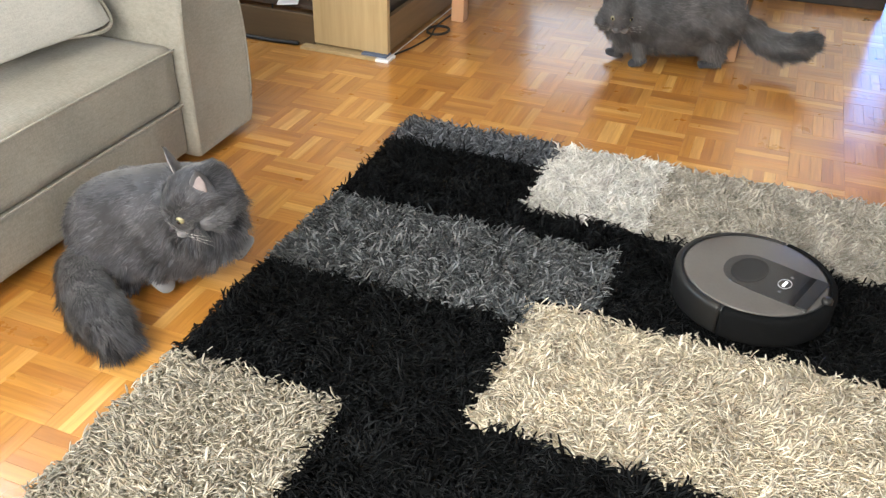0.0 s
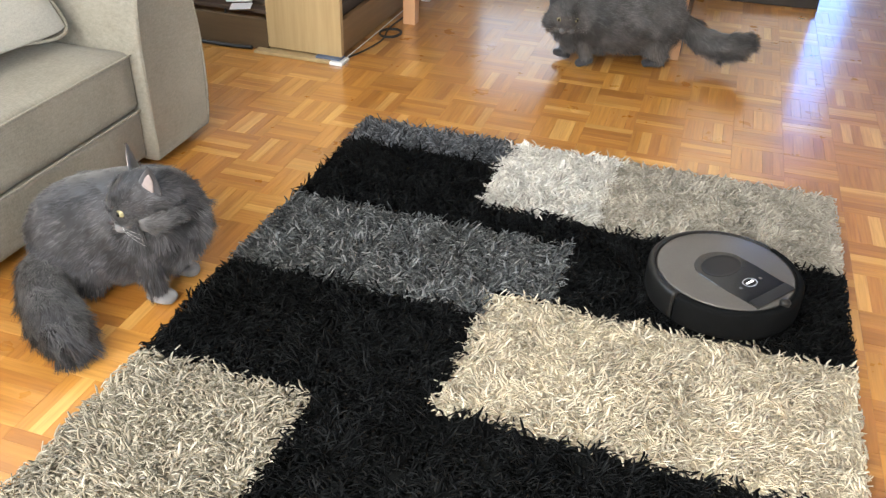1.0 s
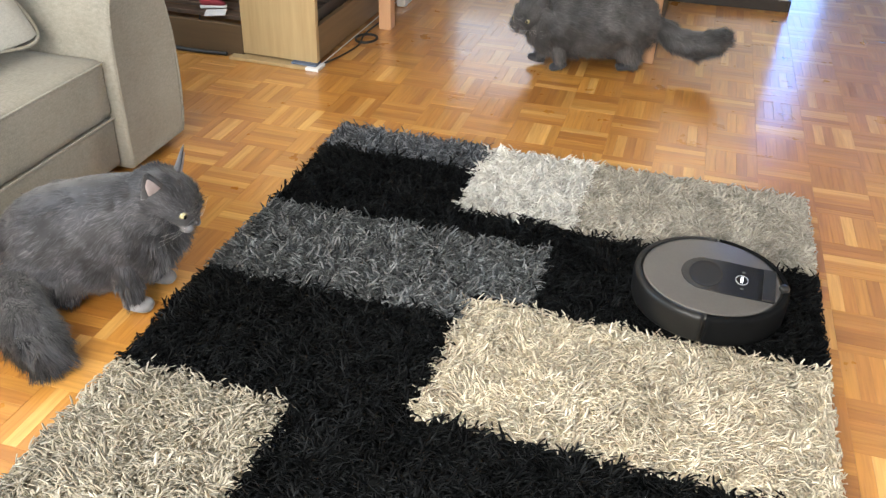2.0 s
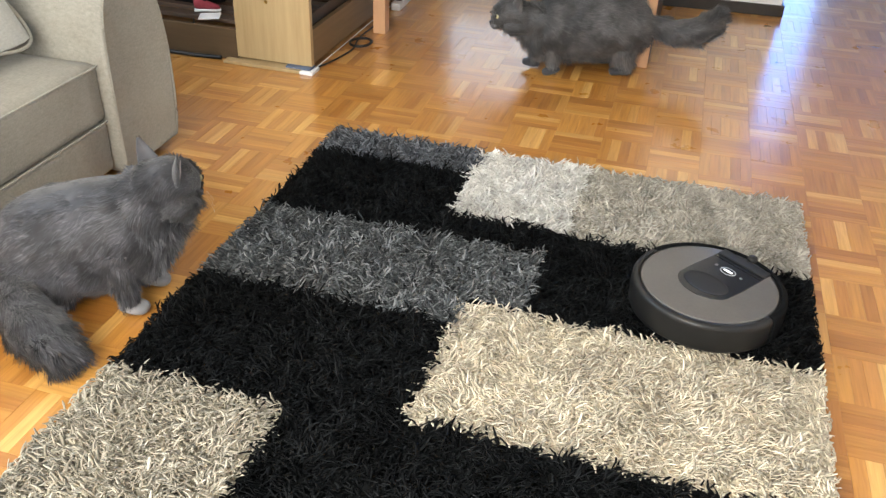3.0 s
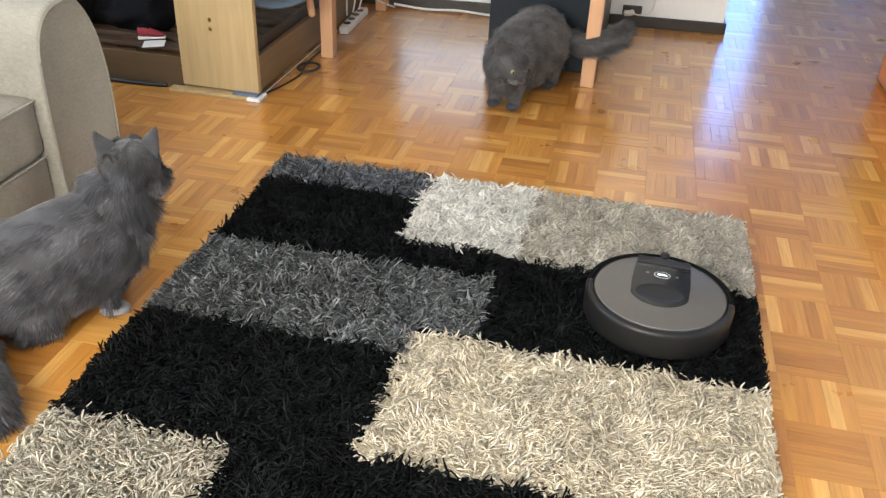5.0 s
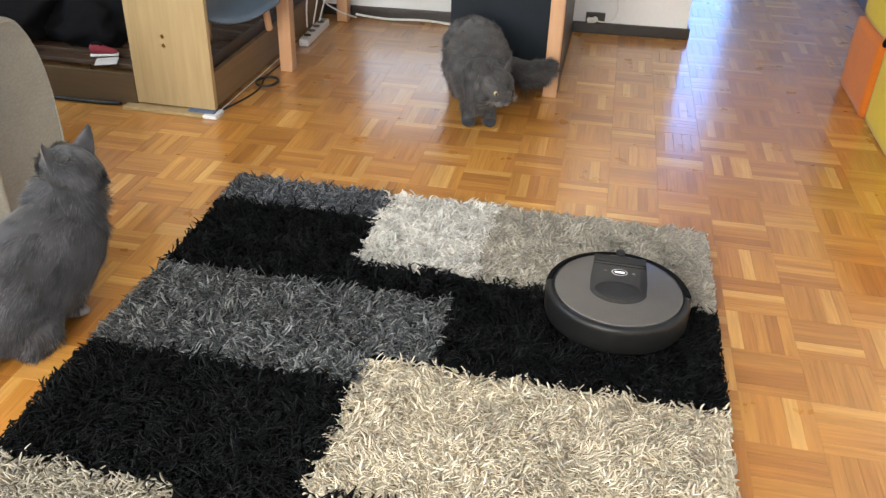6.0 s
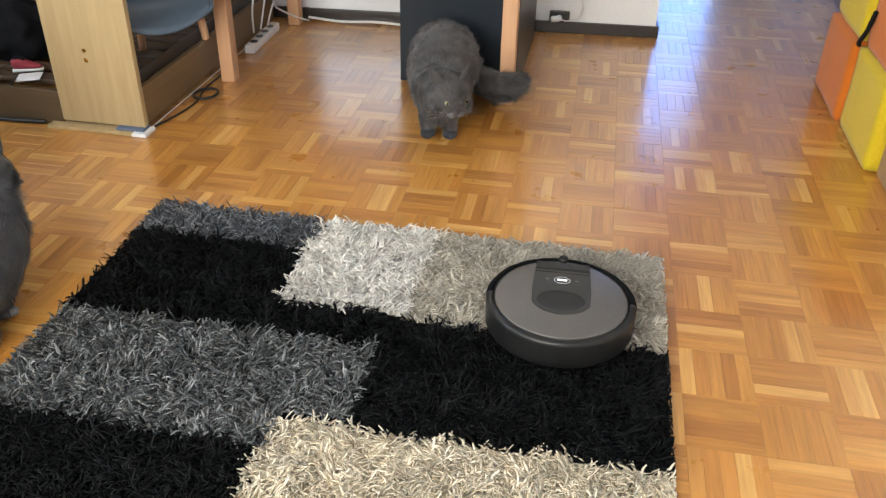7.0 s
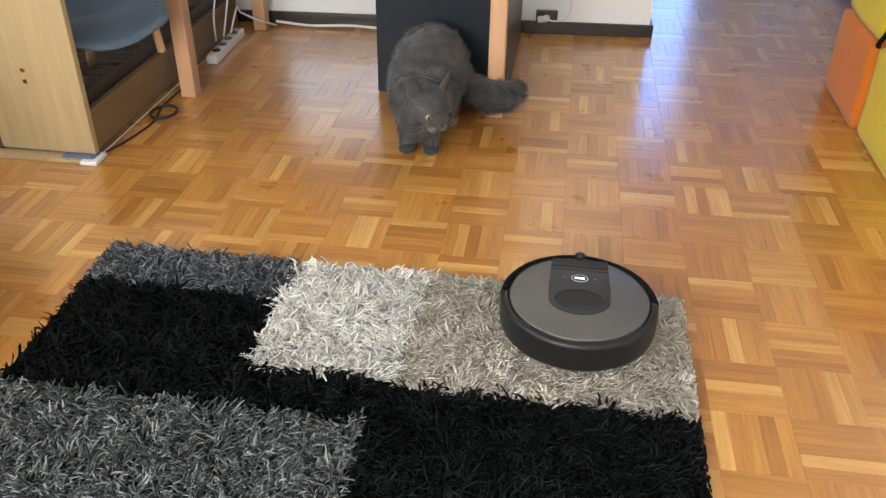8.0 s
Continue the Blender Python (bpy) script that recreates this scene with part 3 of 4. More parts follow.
    pil = thing("throw_pillow", "pale grey throw pillow with piped edge lying on the sofa seat", "pillow")
    part("cover", bm, M_PILLOW, pil, shaded=True)
    e = 0.238
    part("piping", tube([(-e, -e, 0), (0, -e + 0.012, 0), (e, -e, 0), (e - 0.012, 0, 0), (e, e, 0), (0, e - 0.012, 0), (-e, e, 0), (-e + 0.012, 0, 0), (-e, -e, 0)], 0.0045, 90, 8), M_PIPING, pil, shaded=True)
    pil.matrix_world = Matrix.Translation((-0.745, -0.80, 0.612)) @ lean @ pose(0, 0, 0, 0, 0, -3)


# ---- furniture by the far wall ----
def build_shelf():
    s = thing("shelf_unit", "pale birch upright panel with low slatted shelf, on a plinth strip", "shelf")
    part("side_panel", boxed(-0.596, -0.293, 0.458, 0.482, 0.020, 1.15, 0.002), M_BIRCH, s, "pale birch panel")
    for z in (0.277, 0.243):
        sc = bmesh.new()
        bmesh.ops.create_cone(sc, cap_ends=True, segments=20, radius1=0.0075, radius2=0.006, depth=0.004)
        bmesh.ops.rotate(sc, cent=(0, 0, 0), matrix=Matrix.Rotation(radians(90), 3, "X"), verts=sc.verts)
        bmesh.ops.translate(sc, vec=(-0.463, 0.4565, z), verts=sc.verts)
        part("screw", sc, M_BRASS, s, "brass screw head")
    part("plinth", boxed(-0.64, -0.328, 0.421, 0.488, 0.0005, 0.0125, 0.002), M_BIRCH, s)
    part("plinth_cap", boxed(-0.327, -0.275, 0.419, 0.489, 0.0005, 0.0125, 0.002), M_WHITE, s, "white end piece")
    part("felt_pad", boxed(-0.39, -0.291, 0.436, 0.485, 0.0128, 0.0198, 0.001), M_BLUEPAD, s, "blue-grey felt pad")
    part("front_board", boxed(-0.319, -0.297, 0.483, 1.70, 0.022, 0.150, 0.002), M_BROWN, s, "brown low board")
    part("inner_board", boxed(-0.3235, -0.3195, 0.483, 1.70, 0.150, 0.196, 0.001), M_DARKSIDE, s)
    # Both boards carry the shelf's inner shade in their base colour.
    part("cross_board", boxed(-1.9, -0.597, 0.460, 0.482, 0.004, 0.122, 0.002), M_SHADEBROWN, s)
    part("back_board", boxed(-1.9, -0.325, 1.60, 1.622, 0.02, 0.8, 0.002), M_SHADEBROWN, s)
    part("upper_board", boxed(-1.9, -0.293, 0.484, 1.598, 1.125, 1.148, 0.002), M_BIRCH, s)
    for i in range(11):
        y = 0.52 + i * 0.098
        part("slat", boxed(-1.88, -0.326, y, y + 0.055, 0.120, 0.136, 0.002), M_DARKWOOD, s)


def build_clutter():
    """Dark clothing, a pair of shoes and cables on the low shelf."""
    rng = random.Random(3)
    for (x, y, z, r), name, label in (((-0.92, 0.75, 0.20, 0.17), "dark_jacket", "crumpled black jacket on the slatted shelf"), ((-1.25, 0.66, 0.27, 0.22), "dark_bag", "black cloth bag on the slatted shelf")):
        bm = bmesh.new()
        bmesh.ops.create_icosphere(bm, subdivisions=4, radius=1.0)
        for v in bm.verts:
            d = 1 + 0.32 * noise.noise(v.co * 1.8 + Vector((x * 9, 0, 0))) + 0.12 * noise.noise(v.co * 5)
            v.co = Vector((v.co.x * r * d, v.co.y * r * 0.8 * d, max(-(z - 0.137), v.co.z * r * 0.75 * d)))
        ob = tagged(new(name, mesh_of(name, bm, M_CLOTH, True)), label, "clothing")
        ob.location = (x, y, z)
    shoe = thing("shoe", "white and red shoe with black opening on the shelf", "shoe")
    v, f, _ = loft([(-0.11, 0, 0.012, 0.03, 0.012), (-0.09, 0, 0.014, 0.036, 0.014), (0, 0, 0.014, 0.034, 0.014), (0.09, 0, 0.014, 0.038, 0.014), (0.115, 0, 0.013, 0.025, 0.010)], 20, 14)
    o = new("sole", mesh_from("sole", v, f, M_WHITE))
    o.parent = shoe
    v, f, _ = loft([(-0.105, 0, 0.055, 0.026, 0.034), (-0.06, 0, 0.062, 0.032, 0.045), (0.0, 0, 0.05, 0.033, 0.034), (0.07, 0, 0.036, 0.034, 0.022), (0.105, 0, 0.028, 0.022, 0.012)], 20, 14)
    o = new("upper", mesh_from("upper", v, f, M_RED))
    o.parent = shoe
    v, f, _ = loft([(-0.09, 0, 0.098, 0.018, 0.01), (-0.05, 0, 0.102, 0.024, 0.012), (-0.01, 0, 0.086, 0.02, 0.01)], 12, 12)
    o = new("lining", mesh_from("lining", v, f, M_CLOTH))
    o.parent = shoe
    shoe.matrix_world = pose(-0.775, 0.575, 0.137, 0, 0, 25) @ Matrix.Diagonal((0.44, 0.46, 0.5, 1))
    paper = tagged(new("paper_scrap", mesh_of("paper_scrap", boxed(-0.04, 0.04, -0.03, 0.03, 0, 0.004, 0.001), M_WHITE)), "crumpled white paper on the shelf edge", "paper")
    paper.matrix_world = pose(-0.735, 0.52, 0.138, 4, -3, 20)

    def cable(name, pts, r, mat, label):
        tagged(new(name, mesh_of(name, tube(pts, r, 90, 8), mat, True)), label, "cable")

    cable("black_cable", [(-0.286, 0.508, 0.006), (-0.258, 0.605, 0.006), (-0.241, 0.734, 0.006), (-0.261, 0.842, 0.006), (-0.266, 0.929, 0.006), (-0.258, 1.080, 0.006)], 0.0034, M_BLACKCABLE, "black power cable lying on the floor")
    loop = [(-0.235 + 0.043 * math.cos(a), 0.812 + 0.055 * math.sin(a), 0.006 + 0.0006 * i) for i, a in enumerate(np.linspace(0.4, 0.4 + 4 * math.pi, 16))]
    cable("coiled_cable", loop, 0.0032, M_BLACKCABLE, "coiled black cable on the parquet")
    cable("white_cable", [(-0.292, 0.497, 0.006), (-0.292, 0.864, 0.006), (-0.293, 1.188, 0.006), (-0.286, 1.458, 0.006)], 0.002, M_WHITE, "thin white cable along the low board")
    cable("black_cable", [(-1.596, 0.432, 0.008), (-1.196, 0.448, 0.008), (-0.946, 0.437, 0.012), (-0.776, 0.443, 0.008), (-0.666, 0.454, 0.008)], 0.008, M_BLACKCABLE, "thick black cable lying on the floor")
    cable("hanging_cable", [(-0.776, 0.473, 0.14), (-0.781, 0.471, 0.09), (-0.796, 0.469, 0.05), (-0.856, 0.464, 0.008)], 0.003, M_BLACKCABLE, "thin black cable hanging from the shelf")
    cable("white_cable", [(-0.156, 1.777, 0.02), (0.000, 1.771, 0.012), (0.174, 1.780, 0.018), (0.347, 1.787, 0.01), (0.482, 1.793, 0.012)], 0.006, M_WHITE, "white cable along the skirting board")
    cable("white_cable", [(-0.266, 1.382, 0.06), (-0.271, 1.404, 0.16), (-0.266, 1.469, 0.26), (-0.256, 1.534, 0.34)], 0.004, M_WHITE, "white cable rising from the power strip")
    cable("white_cable", [(-0.246, 1.490, 0.06), (-0.236, 1.555, 0.14), (-0.246, 1.620, 0.10), (-0.196, 1.685, 0.05), (-0.146, 1.750, 0.012)], 0.004, M_WHITE, "white cable looping behind the desk leg")
    cable("white_cable", [(-0.256, 1.436, 0.06), (-0.246, 1.512, 0.22), (-0.266, 1.577, 0.30)], 0.004, M_WHITE, "white cable rising from the power strip")
    cable("charger_cable", [(0.984, 1.825, 0.085), (1.033, 1.823, 0.075), (1.081, 1.823, 0.095), (1.095, 1.827, 0.15), (1.071, 1.832, 0.22), (1.042, 1.836, 0.26)], 0.0035, M_WHITE, "white charger cable in a loop by the socket")
    strip = thing("power_strip", "white power strip with sockets beside the desk leg", "power strip")
    part("housing", boxed(-0.022, 0.022, -0.17, 0.17, 0, 0.034, 0.006), M_WHITE, strip)
    for i in range(4):
        sk = bmesh.new()
        bmesh.ops.create_cone(sk, cap_ends=True, segments=20, radius1=0.016, radius2=0.016, depth=0.003)
        bmesh.ops.translate(sk, vec=(0, -0.11 + i * 0.07, 0.0355), verts=sk.verts)
        part("socket", sk, M_GREYBASE if i else M_BLACKCABLE, strip, "round socket")
    strip.matrix_world = pose(-0.258, 1.455, 0.001, 0, 0, 2)
    out = thing("wall_socket", "dark wall socket box above the skirting board with a white plug", "socket")
    part("plate", boxed(-0.045, 0.045, -0.022, 0, -0.022, 0.022, 0.003), M_DARKSIDE, out)
    pl = tube([(-0.035, -0.045, -0.006), (-0.01, -0.04, -0.006), (0.0, -0.023, -0.006)], 0.014, 14, 12)
    part("plug", pl, M_WHITE, out, "white plug", True)
    out.matrix_world = pose(0.995, 1.894, 0.078, 0, 0, 3.6)


def build_desk():
    d = thing("desk", "beech wood desk with square legs and dark drawer side", "desk")
    for x, y in ((-0.212, 0.990), (-0.203, 1.727), (0.868, 1.003), (0.858, 1.76)):
        part("leg", boxed(x - 0.027, x + 0.027, y - 0.027, y + 0.027, 0.0005, 0.70, 0.004), M_BEECH, d)
    part("tabletop", boxed(-0.28, 0.94, 0.93, 1.80, 0.70, 0.725, 0.004), M_BEECH, d)
    part("side_rail", boxed(-0.226, -0.201, 1.018, 1.698, 0.33, 0.42, 0.003), M_BEECH, d)
    c = thing("drawer_cabinet", "matt blue-black drawer cabinet standing under the desk", "cabinet")
    part("body", boxed(0.437, 0.895, 1.150, 1.80, 0.006, 0.60, 0.002), M_DARKSIDE, c)
    part("drawer_front", boxed(0.435, 0.838, 1.130, 1.149, 0.004, 0.598, 0.002), M_NAVY, c, "blue-black front")
    part("side_trim", boxed(0.840, 0.897, 1.032, 1.149, 0.004, 0.60, 0.002), M_DARKSIDE, c)


def build_chair():
    c = thing("shell_chair", "blue-grey plastic shell chair with short wooden legs on the low shelf", "chair")
    bm = bmesh.new()
    n = 18
    grid = []
    for i in range(n + 1):
        row = []
        u = i / n * 2 - 1
        for j in range(n + 1):
            v = j / n * 2 - 1
            r = max(abs(u), abs(v))
            q = math.hypot(u, v) or 1
            k = r / q
            x, y = u * (0.55 * k + 0.45) * 0.21, v * (0.55 * k + 0.45) * 0.21
            z = 0.05 * (x / 0.21) ** 2 + (-0.05 * max(0, -y / 0.21) ** 2 if y < 0 else 0.10 * (y / 0.21) ** 3)
            row.append(bm.verts.new((x, y, z)))
        grid.append(row)
    for i in range(n):
        for j in range(n):
            bm.faces.new((grid[i][j], grid[i + 1][j], grid[i + 1][j + 1], grid[i][j + 1]))
    bmesh.ops.recalc_face_normals(bm, faces=bm.faces[:])
    bmesh.ops.solidify(bm, geom=bm.faces[:], thickness=0.006)
    part("seat", bm, M_CHAIR, c, "blue-grey moulded seat", True)
    rim = []
    for a in np.linspace(0, 2 * math.pi, 33):
        u, v = math.cos(a), math.sin(a)
        r = max(abs(u), abs(v))
        u, v = u / r, v / r
        k = 1 / math.hypot(u, v)
        x, y = u * (0.55 * k + 0.45) * 0.21, v * (0.55 * k + 0.45) * 0.21
        rim.append((x, y, 0.05 * (x / 0.21) ** 2 + (-0.05 * (y / 0.21) ** 2 if y < 0 else 0.10 * (y / 0.21) ** 3)))
    part("rim", tube(rim, 0.006, 120, 8), M_CHAIR, c, shaded=True)
    for x, y in ((0.181, -0.024), (-0.12, 0.1), (-0.02, 0.13), (-0.13, -0.1)):
        part("leg", tube([(x * 0.9, y * 0.9, 0.0), (x, y, -0.150 if x > 0.1 else -0.21)], 0.014, 6, 12), M_BEECH, c, shaded=True)
    c.matrix_world = pose(-0.385, 0.765, 0.355, 0, 0, 40)


def build_boxes():
    def cube(name, label, mat, y0, y1, z0, z1, x=2.07, lean=0.0):
        b = thing(name, label, "storage box", "stacked storage boxes")
        bm = soft_box(x, 2.395, y0, y1, z0, z1, 0.012, 0, 10, 0.005)
        part("body", bm, mat, b, shaded=True)
        return b

    cube("storage_box", "orange felt storage box on the floor", M_ORANGE, 1.095, 1.500, 0.002, 0.290, 2.045)
    cube("storage_box", "bright yellow felt storage box on the floor", M_YELLOW, 0.690, 1.090, 0.002, 0.290, 2.060)
    cube("storage_box", "yellow felt storage box stacked on another", M_YELLOW, 1.098, 1.505, 0.294, 0.58, 2.062)
    cube("storage_box", "orange felt storage box stacked on another", M_ORANGE, 0.690, 1.080, 0.294, 0.58, 2.075)
    k = thing("cardboard_box", "plain brown cardboard box beside the felt boxes", "box")
    part("body", boxed(2.10, 2.395, 0.26, 0.682, 0.001, 0.30, 0.004), M_CARD, k)
    part("lid_flap", boxed(2.098, 2.25, 0.262, 0.68, 0.3005, 0.304, 0.001), M_CARD, k)
    tagged(new("black_strap", mesh_of("black_strap", tube([(2.060, 1.094, 0.287), (2.050, 1.068, 0.305), (2.055, 1.035, 0.35), (2.066, 1.03, 0.42)], 0.008, 30, 8), M_CLOTH, True)), "black strap hanging between the boxes", "strap")


# ---- robot vacuum ----
def build_robot():
    r = thing("robot_vacuum", "round black robot vacuum with grey top plate, driving on the rug", "robot vacuum")
    R = 0.171
    part("base", lathe([(0, 0.006), (0.14, 0.006), (0.154, 0.012), (0.158, 0.024), (0.163, 0.072), (0.160, 0.084), (0.10, 0.085), (0, 0.085)]), M_RIM, r, shaded=True)
    bump = bmesh.new()
    prof = [(0.1625, 0.017), (0.1675, 0.019), (0.1705, 0.026), (R, 0.050), (R, 0.074), (0.1698, 0.081), (0.1665, 0.0858), (0.162, 0.0872), (0.1555, 0.0872), (0.1555, 0.082), (0.1605, 0.080), (0.165, 0.068), (0.164, 0.034), (0.1625, 0.017)]

    def arc(bm, prof, a0, a1, n):
        rings = []
        for i in range(n + 1):
            a = radians(a0 + (a1 - a0) * i / n)
            rings.append([bm.verts.new((p * math.cos(a), p * math.sin(a), z)) for p, z in prof[:-1]])
        m = len(prof) - 1
        for a, b in zip(rings, rings[1:]):
            for i in range(m):
                j = (i + 1) % m
                bm.faces.new((a[i], b[i], b[j], a[j]))
        for e in (rings[0], rings[-1][::-1]):
            bm.faces.new(e)
        bmesh.ops.recalc_face_normals(bm, faces=bm.faces[:])

    arc(bump, prof, -88, 88, 60)
    part("bumper", bump, M_BUMPER, r, "matt black front bumper", True)
    back = bmesh.new()
    arc(back, [(p - 0.0015, z) for p, z in prof], 90, 270, 60)
    part("rear_shell", back, M_RIM, r, shaded=True)
    part("top_plate", lathe([(0, 0.0875), (0.1465, 0.0875), (0.1495, 0.0865), (0.1503, 0.083), (0.1503, 0.070)]), M_PLATE, r, "brushed grey round top plate", True)
    # Dark control panel: rounded at the middle of the plate, open towards the front.
    pan = bmesh.new()
    out = [(0.136, -0.064), (0.136, 0.064), (0.03, 0.068)] + [(-0.008 - 0.058 * math.sin(a), 0.068 * math.cos(a)) for a in np.linspace(0.25, math.pi - 0.25, 16)] + [(0.03, -0.068)]
    lo, hi = [pan.verts.new((x, y, 0.0870)) for x, y in out], [pan.verts.new((x * 0.995 + 0.0003, y * 0.98, 0.0888)) for x, y in out]
    pan.faces.new(hi)
    for i in range(len(out)):
        j = (i + 1) % len(out)
        pan.faces.new((lo[i], lo[j], hi[j], hi[i]))
    bmesh.ops.recalc_face_normals(pan, faces=pan.faces[:])
    part("control_panel", pan, M_PANEL, r, "glossy dark control panel")
    dip = lathe([(0, 0.0890), (0.036, 0.0890), (0.046, 0.0892), (0.0475, 0.0897), (0.0485, 0.0889)], 48)
    for v in dip.verts:
        v.co.x = v.co.x * 0.75 - 0.012
        v.co.y *= 1.12
    part("recess", dip, M_RIM, r, shaded=True)
    part("groove", boxed(0.0985, 0.1105, -0.064, 0.064, 0.0885, 0.0897, 0.0003), M_PUPIL, r, "black groove")
    part("lid", boxed(0.111, 0.138, -0.063, 0.063, 0.0872, 0.0925, 0.0015), M_RIM, r, "dark front lid")
    ring = lathe([(0.0190, 0.0892), (0.0190, 0.0901), (0.0174, 0.0901), (0.0174, 0.0892)], 48)
    for v in ring.verts:
        v.co.x = v.co.x * 0.72 + 0.066
    part("button_ring", ring, M_RING, r, "white lit button ring")
    cap = lathe([(0, 0.0899), (0.0168, 0.0899), (0.0172, 0.0892)], 40)
    for v in cap.verts:
        v.co.x = v.co.x * 0.72 + 0.066
    part("button", cap, M_PANEL, r)
    part("button_mark", boxed(0.0635, 0.0685, -0.011, 0.011, 0.09, 0.0905, 0.0002), M_LED, r, "white lit bar")
    for y in (-0.034, 0.034):
        dot = lathe([(0, 0.0893), (0.004, 0.0893), (0.0042, 0.0888)], 16)
        bmesh.ops.translate(dot, vec=(0.068, y, 0), verts=dot.verts)
        part("button_mark", dot, M_MARK, r, "small pale symbol")
    part("plain_mark", boxed(0.117, 0.124, -0.014, 0.014, 0.0906, 0.0912, 0.0001), M_MARK, r, "small pale printed bar")
    eye = lathe([(0.011, 0.080), (0.0115, 0.093), (0.0095, 0.0965), (0, 0.0975)], 28)
    bmesh.ops.translate(eye, vec=(0.156, 0, 0), verts=eye.verts)
    part("sensor", eye, M_RIM, r, "round front sensor", True)
    for y in (-0.115, 0.115):
        w = lathe([(0, -0.015), (0.030, -0.015), (0.033, -0.011), (0.033, 0.011), (0.030, 0.015), (0, 0.015)], 28)
        bmesh.ops.rotate(w, cent=(0, 0, 0), matrix=Matrix.Rotation(radians(90), 3, "X"), verts=w.verts)
        bmesh.ops.translate(w, vec=(0.0, y, 0.030), verts=w.verts)
        part("wheel", w, M_BUMPER, r, "black ribbed drive wheel")
    br = new("side_brush")
    br.parent = r
    br.location = (0.115, -0.098, 0.012)
    for a in (0, 120, 240):
        arm = tube([(0, 0, 0), (0.022, 0.004, -0.002), (0.046, 0.009, 0.002)], 0.0026, 10, 6)
        bmesh.ops.rotate(arm, cent=(0, 0, 0), matrix=Matrix.Rotation(radians(a), 3, "Z"), verts=arm.verts)
        part("bristle", arm, M_BUMPER, br, "dark brush arm", True)
    return r


# ---- cats ----
def furry(name, rows, material, parent, hairs, length, seed, n=24, sides=18, flow_sign=-1, label="", lift=0.30, up=(0, 0, 1), droop=0.22, width=0.0008, clumps=0.55):
    """A lofted body part, clothed in hairs that lie along it. rows: x, y, z, half width, half height."""
    v, f, flow = loft(rows, n, sides, up)
    rng = np.random.default_rng(seed)
    tri = []
    for q in f:
        tri.append((q[0], q[1], q[2]))
        if len(q) == 4:
            tri.append((q[0], q[2], q[3]))
    tri = np.array(tri)
    a, b, c = v[tri[:, 0]], v[tri[:, 1]], v[tri[:, 2]]
    nor = np.cross(b - a, c - a)
    area = np.linalg.norm(nor, axis=1)
    nor /= area[:, None] + 1e-12
    spine = np.array([r[:3] for r in spline(rows, 40)])
    mid = (a + b + c) / 3
    near = spine[np.argmin(((mid[:, None] - spine[None]) ** 2).sum(2), 1)]
    if np.mean(np.einsum("ij,ij->i", nor, mid - near)) < 0:
        nor = -nor
        f = [tuple(reversed(q)) for q in f]
    pick = rng.choice(len(tri), hairs, p=area / area.sum())
    r1, r2 = np.sqrt(rng.random(hairs))[:, None], rng.random(hairs)[:, None]
    p = a[pick] * (1 - r1) + b[pick] * r1 * (1 - r2) + c[pick] * r1 * r2
    nn, fl = nor[pick], flow[tri[pick, 0]] * flow_sign
    clump = np.array([noise.noise_vector(Vector(q) * 34) + 0.7 * noise.noise_vector(Vector(q) * 11) for q in p])
    d = nn * lift + fl * 0.85 + clump * clumps + rng.normal(0, 0.10, (hairs, 3))
    d[:, 2] -= droop
    inward = np.einsum("ij,ij->i", d, nn)
    d += nn * np.maximum(0, 0.10 - inward)[:, None]
    d /= np.linalg.norm(d, axis=1)[:, None]
    ln = (length * rng.uniform(0.6, 1.3, hairs))[:, None]
    side = np.cross(d, nn)
    side /= np.linalg.norm(side, axis=1)[:, None] + 1e-9
    w = (width * rng.uniform(0.7, 1.4, hairs))[:, None]
    p0 = p - nn * 0.002
    p1 = p0 + d * ln * 0.55
    d2 = d.copy()
    d2[:, 2] -= 0.25
    p2 = p1 + d2 * ln * 0.45
    hv = np.stack([p0 - side * w, p0 + side * w, p1 + side * w * 0.8, p1 - side * w * 0.8, p2 + side * w * 0.12, p2 - side * w * 0.12], 1).reshape(-1, 3)
    first = len(v) + np.arange(hairs)[:, None] * 6
    hq = np.concatenate([first + np.array([0, 1, 2, 3]), first + np.array([3, 2, 4, 5])])
    me = bpy.data.meshes.new(name)
    me.from_pydata(np.concatenate([v, hv]).tolist(), [], list(f) + hq.tolist())
    me.materials.append(material)
    smooth(me)
    ob = new(name, me)
    ob.parent = parent
    if label:
        ob["label"] = label
    return ob


